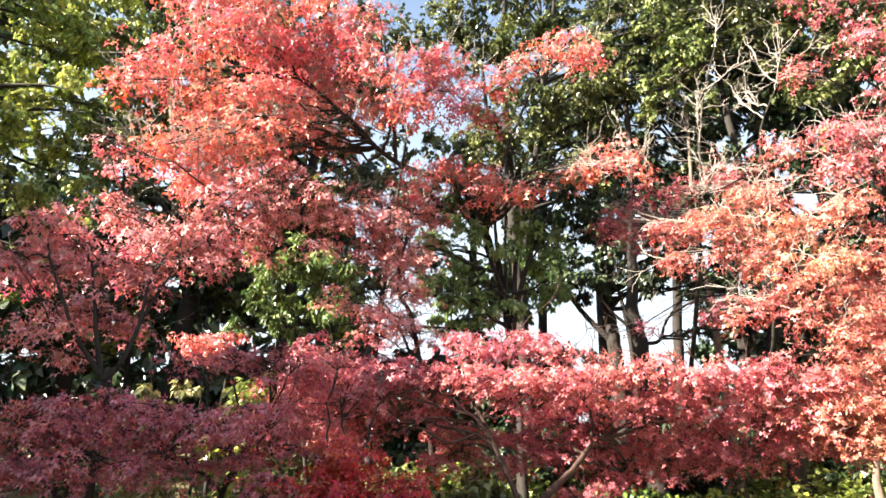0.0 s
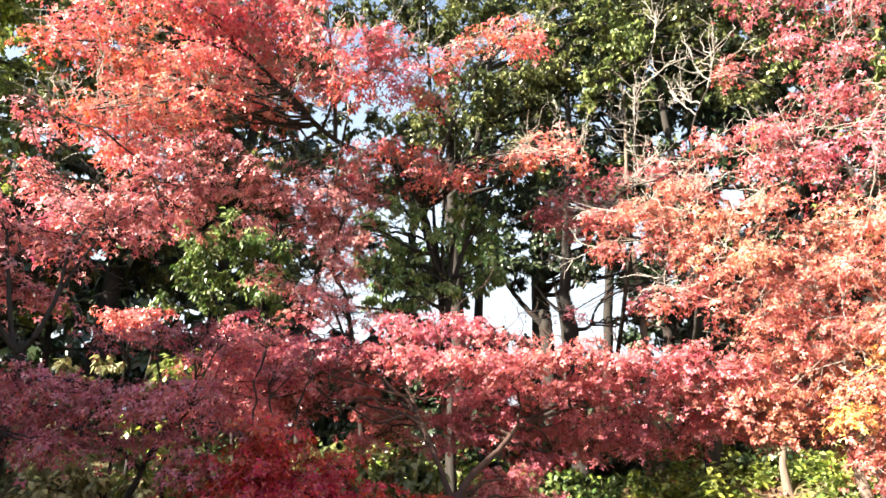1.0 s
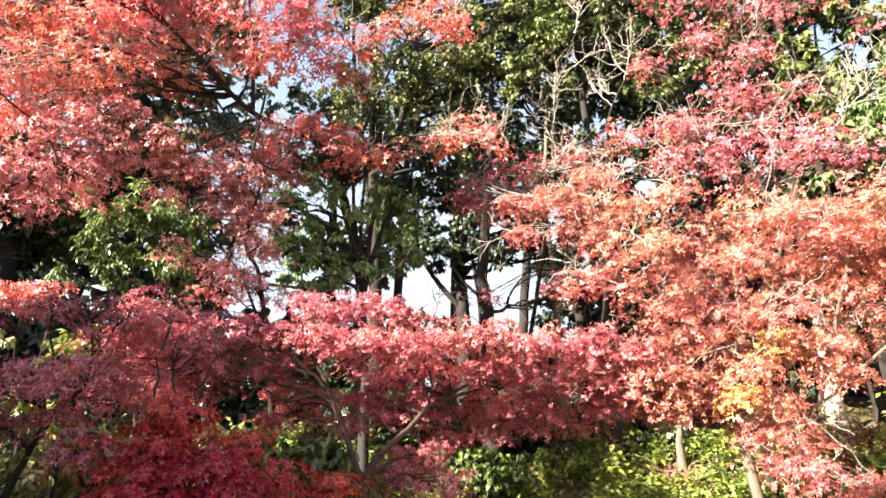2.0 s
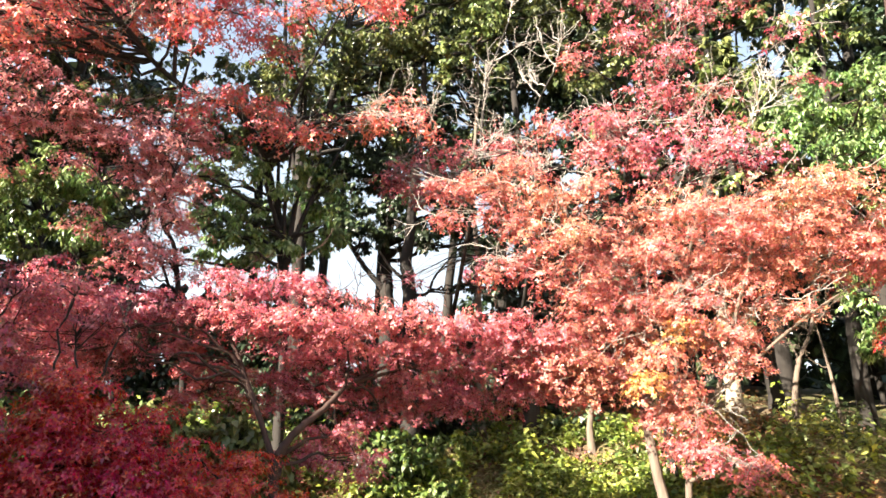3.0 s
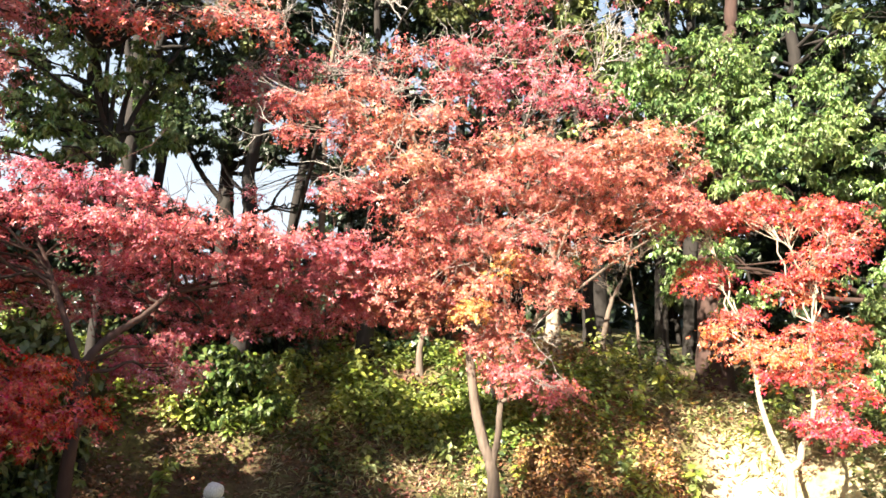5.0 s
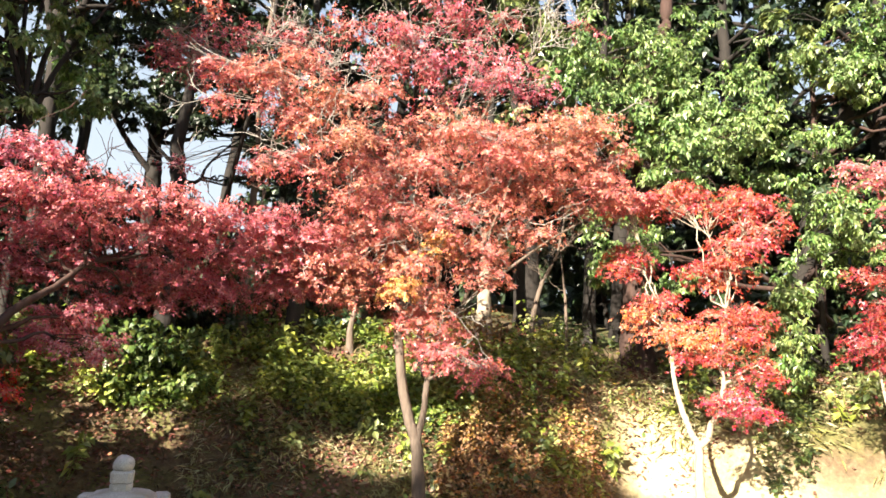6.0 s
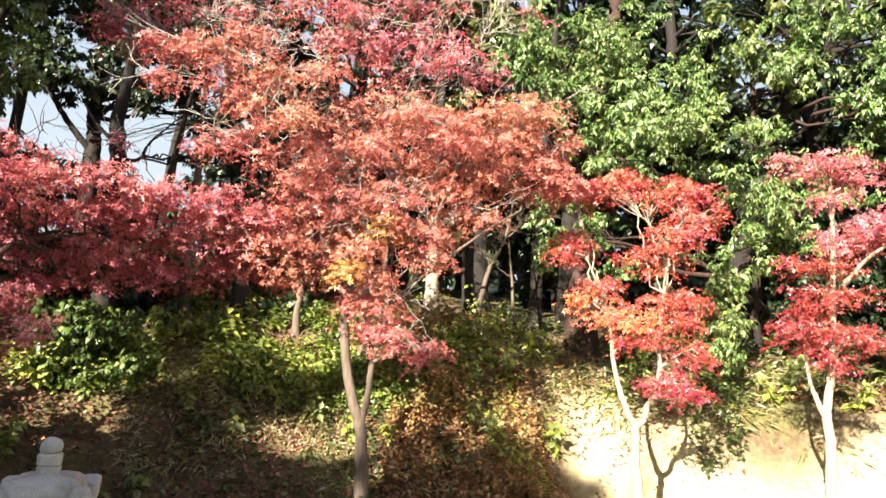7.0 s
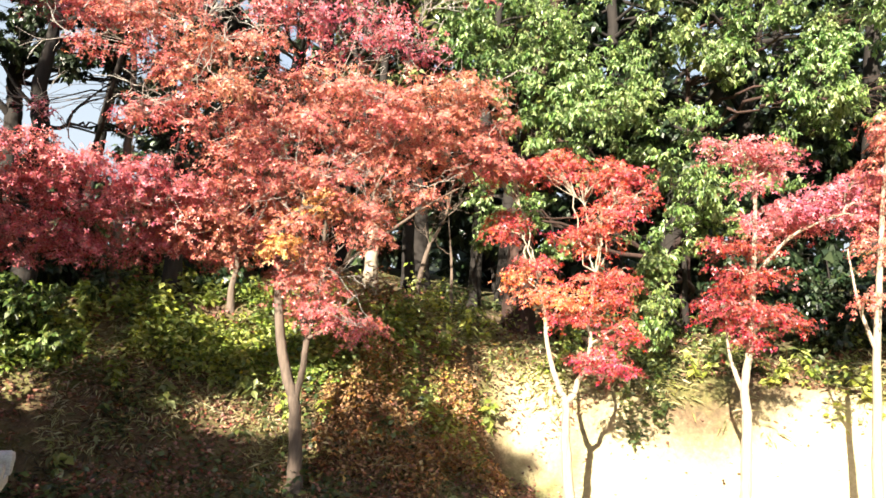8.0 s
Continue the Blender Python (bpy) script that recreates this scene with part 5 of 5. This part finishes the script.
# canopy shade is put into the near-black trunks of the next two
bare_tree("bare_tree", "leafless small tree with bleached crooked twigs", [base(3.6, 10.1), (3.5, 9.7, 3.0), (3.35, 8.6, 4.0), (3.28, 7.85, 4.88), (3.4, 7.79, 5.84), (3.48, 7.76, 6.7), (3.64, 7.68, 7.21), (3.83, 7.59, 7.8)], 0.04, 41, DEAD_WOOD, 0.5, 9, SHADED_BARK)
bare_tree("bare_tree", "leafless sapling with pale twigs among red leaves", [base(4.6, 9.9), (4.5, 9.4, 3.0), (4.2, 8.2, 3.9), (3.99, 7.51, 4.76), (4.05, 7.48, 5.69), (4.12, 7.43, 6.3), (4.39, 7.28, 6.9)], 0.04, 42, DEAD_WOOD, 0.55, 9, SHADED_BARK)
bare_tree("bare_tree", "leafless sapling with grey twigs by the oak", [base(6.9, 8.7), (6.6, 8.2, 3.2), (5.8, 6.7, 4.1), (5.75, 5.95, 5.0), (6.1, 5.6, 5.5), (6.1, 5.55, 6.1)], 0.035, 43, DEAD_WOOD, 0.55, 8, MAPLE_BARK)
bare_tree("bare_tree", "leafless sapling leaning in the dark of the wood", [base(8.4, 8.0), (8.42, 7.98, 2.33), (8.51, 7.88, 2.92), (8.77, 7.75, 3.53), (8.86, 7.64, 4.3)], 0.06, 46, MAPLE_BARK, 0.7, 4)
bare_tree("bare_tree", "thin leafless sapling in the dark of the wood", [base(8.95, 7.7), (8.93, 7.71, 2.61), (8.9, 7.75, 3.15), (8.84, 7.82, 4.0)], 0.035, 47, MAPLE_BARK, 0.6, 4)
bare_tree("bare_tree", "leafless small tree with pale twigs in the scarlet canopy", [base(-0.9, 8.6), (-0.9, 8.6, 3.4), (-0.7, 8.4, 5.2), (-0.5, 8.4, 7.0)], 0.06, 44, DEAD_WOOD, 1.4, 9, SHADED_BARK)


def pale_tree(x, y, top, r0, seed, bark, label):
    rng = np.random.default_rng(seed)
    b = base(x, y, 0.1)
    return forest_tree(math.degrees(math.atan2(x, y)), math.hypot(x, y), top, 5.5, 1.8, r0, EVERGREEN, seed, 1.2, 0.16, 14, bark, label)


# sunlight on the lower trunk is painted as pale bark, shade above as near-black
tree("evergreen_tree", "evergreen tree, sunlight put into the smooth pale lower trunk, shade above", "tree",
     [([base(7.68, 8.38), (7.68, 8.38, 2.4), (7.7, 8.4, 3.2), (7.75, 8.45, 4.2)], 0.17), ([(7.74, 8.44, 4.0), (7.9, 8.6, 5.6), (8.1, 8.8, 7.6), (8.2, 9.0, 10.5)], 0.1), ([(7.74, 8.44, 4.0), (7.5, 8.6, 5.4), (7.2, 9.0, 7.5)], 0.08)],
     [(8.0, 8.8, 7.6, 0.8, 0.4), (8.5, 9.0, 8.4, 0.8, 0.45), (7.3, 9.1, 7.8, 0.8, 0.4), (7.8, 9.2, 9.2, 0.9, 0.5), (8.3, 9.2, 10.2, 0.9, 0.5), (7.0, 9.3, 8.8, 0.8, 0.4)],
     OLIVE, PALE_BARK, 0.12, 1.8, 51, POINTED, broad_spray, "evergreen trees of the wood", low=0.3, stem_bark=SHADED_BARK, limb_r=0.2, twig_bark=SHADED_BARK)
pale_tree(10.3, 8.4, 11, 0.13, 53, SHADED_BARK, "evergreen tree with a grey trunk at the dark wood edge")
pale_tree(9.1, 9.0, 11, 0.12, 54, SHADED_BARK, "evergreen tree with a leaning grey trunk")
pale_tree(12.2, 5.5, 10, 0.2, 55, SHADED_BARK, "evergreen tree with a stout grey trunk")
bare_tree("bare_tree", "leafless dark tree with thin twigs against the sky", [base(3.9, 13.6), (3.9, 13.6, 5.0), (3.7, 13.6, 6.6), (3.6, 13.5, 8.0)], 0.07, 45, SHADED_BARK, 1.6, 10)
bare_tree("snag", "broken pale stump with two twisted stems on the bank", [base(5.47, 8.88), (5.45, 8.88, 2.0), (5.5, 8.86, 2.35), (5.46, 8.9, 2.55)], 0.07, 56, MAPLE_BARK, 0.3, 4)


# ---- undergrowth ----
def litter():
    rng = np.random.default_rng(7)
    # stretches of the bank: count, bearings, distances
    spread = [(22000, (-42, 92), (5.5, 14)), (38000, (0, 58), (6.8, 10.4)), (22000, (44, 84), (9.6, 12.2))]
    az = np.radians(np.concatenate([rng.uniform(*a, n) for n, a, _ in spread]))
    r = np.concatenate([rng.uniform(*d, n) for n, _, d in spread])
    x, y = np.sin(az) * r, np.cos(az) * r
    drift = np.array([noise.noise(Vector((a * 1.3, b * 1.3, 5))) for a, b in zip(x, y)])
    keep = ((np.degrees(az) < 57) | (r > 10.2 + 0.06 * np.clip(np.degrees(az) - 57, 0, 14)) | (rng.random(len(r)) < 0.03)) & (drift > rng.uniform(-0.5, 0.15, len(r)))
    x, y, n = x[keep], y[keep], int(keep.sum())
    pos = np.column_stack([x, y, ground_height(x, y) + rng.uniform(0.005, 0.06, n)])
    normal = rng.normal(0, 0.45, (n, 3)) + np.array([0, 0, 1])
    v, f = lay_leaves(pointed_leaf(0.4), pos, normal, rng.normal(0, 1, (n, 3)), rng.uniform(0.035, 0.075, n))
    tagged(part("fallen_leaves", v, f, LITTER), "brown and red fallen leaves lying over the bank", "fallen leaves", "", "stuff")


litter()


def plants(name, label, n, az_range, r_range, mat, size, seed, per=9, tall=0.22, patchy=0.48, template=POINTED):
    """Low leafy plants in patches: leaves splayed from a short stalk."""
    rng = np.random.default_rng(seed)
    az, r = np.radians(rng.uniform(*az_range, n)), rng.uniform(*r_range, n)
    x, y = np.sin(az) * r, np.cos(az) * r
    keep = np.array([noise.noise(Vector((a * 0.9 + seed, b * 0.9, 0))) for a, b in zip(x, y)]) > patchy - 0.6 + rng.uniform(-0.15, 0.15, n)
    x, y = x[keep], y[keep]
    k = np.repeat(np.arange(len(x)), per)
    m = len(k)
    lush = np.array([noise.noise(Vector((a * 1.6, b * 1.6, seed))) for a, b in zip(x, y)])
    h = rng.uniform(0.15, 1.0, m) * tall * (rng.uniform(0.5, 1.5, len(x)) * np.clip(1 + 1.6 * lush, 0.25, 2.4))[k]
    out = rng.normal(0, 1, (m, 2))
    out /= np.linalg.norm(out, axis=1)[:, None]
    px, py = x[k] + out[:, 0] * size * 0.7 * rng.random(m), y[k] + out[:, 1] * size * 0.7 * rng.random(m)
    pos = np.column_stack([px, py, ground_height(px, py) + h])
    way = np.column_stack([out, rng.normal(0.15, 0.4, m)])
    normal = np.column_stack([0.35 * out, np.ones(m)]) + rng.normal(0, 0.5, (m, 3))
    v, f = lay_leaves(template, pos, normal, way, size * rng.uniform(0.6, 1.3, m))
    return tagged(part(name, v, f, mat), label, "undergrowth", "", "stuff")


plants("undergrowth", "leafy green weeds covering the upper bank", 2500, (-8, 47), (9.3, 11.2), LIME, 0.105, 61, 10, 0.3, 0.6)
# sunlight on patches and strip is put into the yellow of these weeds
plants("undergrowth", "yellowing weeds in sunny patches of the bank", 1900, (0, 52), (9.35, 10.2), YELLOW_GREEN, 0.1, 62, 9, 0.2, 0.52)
plants("undergrowth", "weeds along the bank, sunlight of the strip put into their pale yellow", 800, (12, 38), (9.4, 9.85), YELLOW_GREEN, 0.085, 72, 9, 0.22, 0.3)
# shade over the foot of the bank is painted as darker weeds
plants("undergrowth", "low weeds at the foot of the bank, its shade put into their colour", 900, (-20, 58), (6.6, 9.4), SHADED_WEED, 0.1, 63, 9, 0.2, 0.6)
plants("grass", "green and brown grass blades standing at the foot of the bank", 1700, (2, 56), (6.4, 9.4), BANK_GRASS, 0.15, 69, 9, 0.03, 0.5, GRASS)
plants("undergrowth", "green weeds along the wood edge", 900, (48, 86), (11.2, 14.0), SHADED_WEED, 0.1, 64, 10, 0.4, 0.6)
plants("undergrowth", "yellowing weeds along the wood edge", 420, (46, 86), (10.7, 12.6), YELLOW_GREEN, 0.085, 68, 10, 0.3, 0.62)
# the maple's cast shade is painted here as dark weeds
plants("undergrowth", "bushy weeds with the shade of the forked maple put into their colour", 70, (63.6, 67.2), (10.1, 10.9), SHADED_WEED, 0.1, 70, 14, 0.4, 0.1)
plants("undergrowth", "dark ferny weeds under the maples", 2300, (-42, 5), (6.0, 12.0), SHADED_WEED, 0.11, 65, 9, 0.35)
plants("dry_weeds", "rust-coloured withering weeds on the bank", 2300, (40, 55), (8.0, 11.0), SCARLET_BROWN, 0.07, 66, 9, 0.32)
plants("undergrowth", "yellow-green weeds among the withering ones", 420, (40, 53), (9.0, 12.4), YELLOW_GREEN, 0.1, 73, 10, 0.32, 0.55)
plants("grass", "tufts of straw-coloured dry grass", 2000, (20, 55), (8.4, 10.0), STRAW, 0.16, 67, 10, 0.03, 0.6, GRASS)
plants("grass", "dry straw grass along the top of the sandy bank", 1500, (46, 84), (10.6, 11.9), STRAW, 0.22, 71, 9, 0.03, 0.5, GRASS)


def herb(x, y, tall, mat, size, seed, label):
    """One tall weed: a few stalks with broad leaves up their length."""
    rng = np.random.default_rng(seed)
    g = gz(x, y)
    ob = root("weed", x, y, g, label, "weed", "tall weeds on the bank")
    for _ in range(rng.integers(2, 5)):
        b = np.array([rng.normal(0, 0.05), rng.normal(0, 0.05), -0.02])
        t = b + np.array([rng.normal(0, 0.14), rng.normal(0, 0.14), tall * rng.uniform(0.6, 1.0)])
        w = bend(b, t, rng, 7, 0.08)
        stalk = part("stalk", *tube(w, np.linspace(0.008, 0.003, 7), 5), mat, ob, "", True)
        n = int(8 + 16 * tall)
        pos = np.array([along(w, s) for s in rng.uniform(0.2, 1, n)])
        out = rng.normal(0, 1, (n, 3)) * np.array([1, 1, 0.3])
        normal = np.array([0, 0, 1.0]) + rng.normal(0, 0.4, (n, 3)) + 0.3 * out
        v, f = lay_leaves(BLADE, pos, normal, out, size * rng.uniform(0.6, 1.2, n))
        tagged(part("leaves", v, f, mat, stalk), kind="stuff")


WEEDS = [(18, 9.7, 0.8, 0), (14, 9.4, 0.5, 1), (21, 10.2, 0.5, 0), (24, 9.0, 0.55, 0), (26.5, 9.9, 0.7, 1), (28, 8.9, 0.4, 2), (30, 10.4, 0.45, 0), (33, 9.3, 0.5, 2), (35, 10.6, 0.5, 1), (37, 9.0, 0.4, 0),
         (41, 8.8, 0.45, 0), (43, 9.9, 0.6, 0), (45, 10.8, 0.6, 0), (47, 9.3, 0.6, 2), (49, 10.4, 0.7, 0), (51, 11.2, 0.6, 1), (53, 10.2, 0.5, 0), (22, 8.2, 0.35, 2), (12, 8.6, 0.6, 0), (9, 9.6, 0.7, 1)]
for i, (az, r, tall, kind) in enumerate(WEEDS):
    herb(r * math.sin(radians(az)), r * math.cos(radians(az)), tall, (LIME, YELLOW_GREEN, EVERGREEN)[kind], 0.15, 300 + i,
         ("tall leafy green weed on the sunny bank", "tall yellowing weed on the sunny bank", "dark green leafy weed on the bank")[kind])
WEEDS_EAST = [(58, 11.0, 0.7, 0), (60, 11.4, 0.8, 0), (62.5, 11.0, 0.6, 0), (64, 10.4, 0.45, 0), (66, 11.2, 0.6, 1), (69, 10.9, 0.5, 1), (71, 11.3, 0.7, 2), (74, 11.0, 0.5, 1), (77, 11.3, 0.7, 0), (80, 11.0, 0.6, 1)]
for i, (az, r, tall, kind) in enumerate(WEEDS_EAST):
    herb(r * math.sin(radians(az)), r * math.cos(radians(az)), tall, (LIME, YELLOW_GREEN, EVERGREEN)[kind], 0.14, 340 + i,
         ("bushy green weed at the top of the sandy bank", "yellowing weed at the top of the sandy bank", "dark green weed under the trees")[kind])


# ---- stones ----
def turned(profile, sides=16):
    """A turned stone piece from (radius, height) steps, closed at both ends."""
    pr = [(0.001, profile[0][1])] + list(profile) + [(0.001, profile[-1][1])]
    a = np.linspace(0, 2 * np.pi, sides, endpoint=False)
    v = np.array([(r * math.cos(t), r * math.sin(t), z) for r, z in pr for t in a])
    n = len(pr)
    i, j = np.meshgrid(np.arange(n - 1), np.arange(sides), indexing="ij")
    return v, np.stack([i * sides + j, i * sides + (j + 1) % sides, (i + 1) * sides + (j + 1) % sides, (i + 1) * sides + j], -1).reshape(-1, 4)


def squared(profile, bevel=0.12):
    """A square stone piece with cut corners from (half width, height) steps."""
    pr = [(0.001, profile[0][1])] + list(profile) + [(0.001, profile[-1][1])]
    c = 1 - bevel
    ring = [(1, -c), (1, c), (c, 1), (-c, 1), (-1, c), (-1, -c), (-c, -1), (c, -1)]
    v = np.array([(w * x, w * y, z) for w, z in pr for x, y in ring])
    n = len(pr)
    i, j = np.meshgrid(np.arange(n - 1), np.arange(8), indexing="ij")
    return v, np.stack([i * 8 + j, i * 8 + (j + 1) % 8, (i + 1) * 8 + (j + 1) % 8, (i + 1) * 8 + j], -1).reshape(-1, 4)


def stone_pagoda(x, y, top, turn):
    """A small stupa: plinth, base, body, horned stepped roof, and a finial of three turned stones and a jewel."""
    g = gz(x, y)
    ob = root("stone_pagoda", x, y, g, "weathered pale granite stupa with a stepped roof and jewel finial", "stone pagoda")
    ob.rotation_euler = (0, 0, radians(turn))
    h = top - g
    z = h - 0.43
    part("plinth", *squared([(0.28, -0.05), (0.28, 0.14), (0.265, 0.16)], 0.04), GRANITE, ob)
    part("base", *squared([(0.2, 0.16), (0.2, z - 0.46), (0.165, z - 0.42)], 0.04), GRANITE, ob)
    part("body", *squared([(0.15, z - 0.42), (0.15, z - 0.12), (0.145, z - 0.11)], 0.05), GRANITE, ob)
    roof = part("roof", *squared([(0.16, z - 0.11), (0.22, z - 0.06), (0.245, z - 0.02), (0.245, z + 0.03), (0.205, z + 0.035), (0.2, z + 0.12), (0.185, z + 0.165), (0.15, z + 0.19), (0.1, z + 0.205), (0.06, z + 0.21)], 0.2), GRANITE, ob)
    for sx in (-1, 1):
        for sy in (-1, 1):
            v, f = squared([(0.052, 0), (0.056, 0.09), (0.05, 0.12), (0.03, 0.133)], 0.18)
            v = v + np.array([sx * 0.205, sy * 0.205, z + 0.025])
            v[:, :2] += np.array([sx, sy]) * np.clip(v[:, 2:] - z - 0.03, 0, 1) * 0.06
            part("horn", v, f, GRANITE, roof)
    part("finial_ring", *squared([(0.054, z + 0.205), (0.06, z + 0.21), (0.061, z + 0.244), (0.055, z + 0.25)], 0.45), GRANITE, ob)
    part("finial_block", *squared([(0.05, z + 0.25), (0.061, z + 0.257), (0.064, z + 0.312), (0.058, z + 0.32), (0.042, z + 0.323)], 0.4), GRANITE, ob)
    v, f = turned([(0.044, z + 0.322), (0.056, z + 0.33), (0.062, z + 0.348), (0.061, z + 0.37), (0.052, z + 0.388), (0.034, z + 0.398), (0.016, z + 0.404)])
    chip = np.array([noise.noise(Vector(c) * 22) for c in v])
    v[:, :2] *= (1 + 0.16 * chip)[:, None]
    v[:, 2] += 0.014 * chip * (v[:, 2] > z + 0.38)
    part("jewel", v, f, GRANITE, ob, "chipped rounded granite jewel", True)
    return ob


stone_pagoda(1.45, 4.345, 0.87, -20)


def field_stone(x, y, size, seed, label):
    rng = np.random.default_rng(seed)
    bm = bmesh.new()
    bmesh.ops.create_icosphere(bm, subdivisions=3, radius=1)
    for v in bm.verts:
        v.co *= 1 + 0.28 * noise.noise(v.co * 1.3 + Vector((seed, 0, 0))) + 0.08 * noise.noise(v.co * 4)
        v.co = Vector((v.co.x * size[0], v.co.y * size[1], v.co.z * size[2]))
    me = bpy.data.meshes.new("stone")
    bm.to_mesh(me)
    bm.free()
    me.materials.append(GRANITE)
    ob = new("stone", me)
    ob.location = (x, y, gz(x, y) + size[2] * 0.35)
    ob.rotation_euler = (0, 0, rng.uniform(0, 6))
    tagged(ob, label, "stone")


field_stone(4.1, 5.4, (0.13, 0.1, 0.15), 3, "pale rough stone at the foot of the bank")
field_stone(4.5, 5.3, (0.1, 0.08, 0.12), 5, "small pale stone at the foot of the bank")
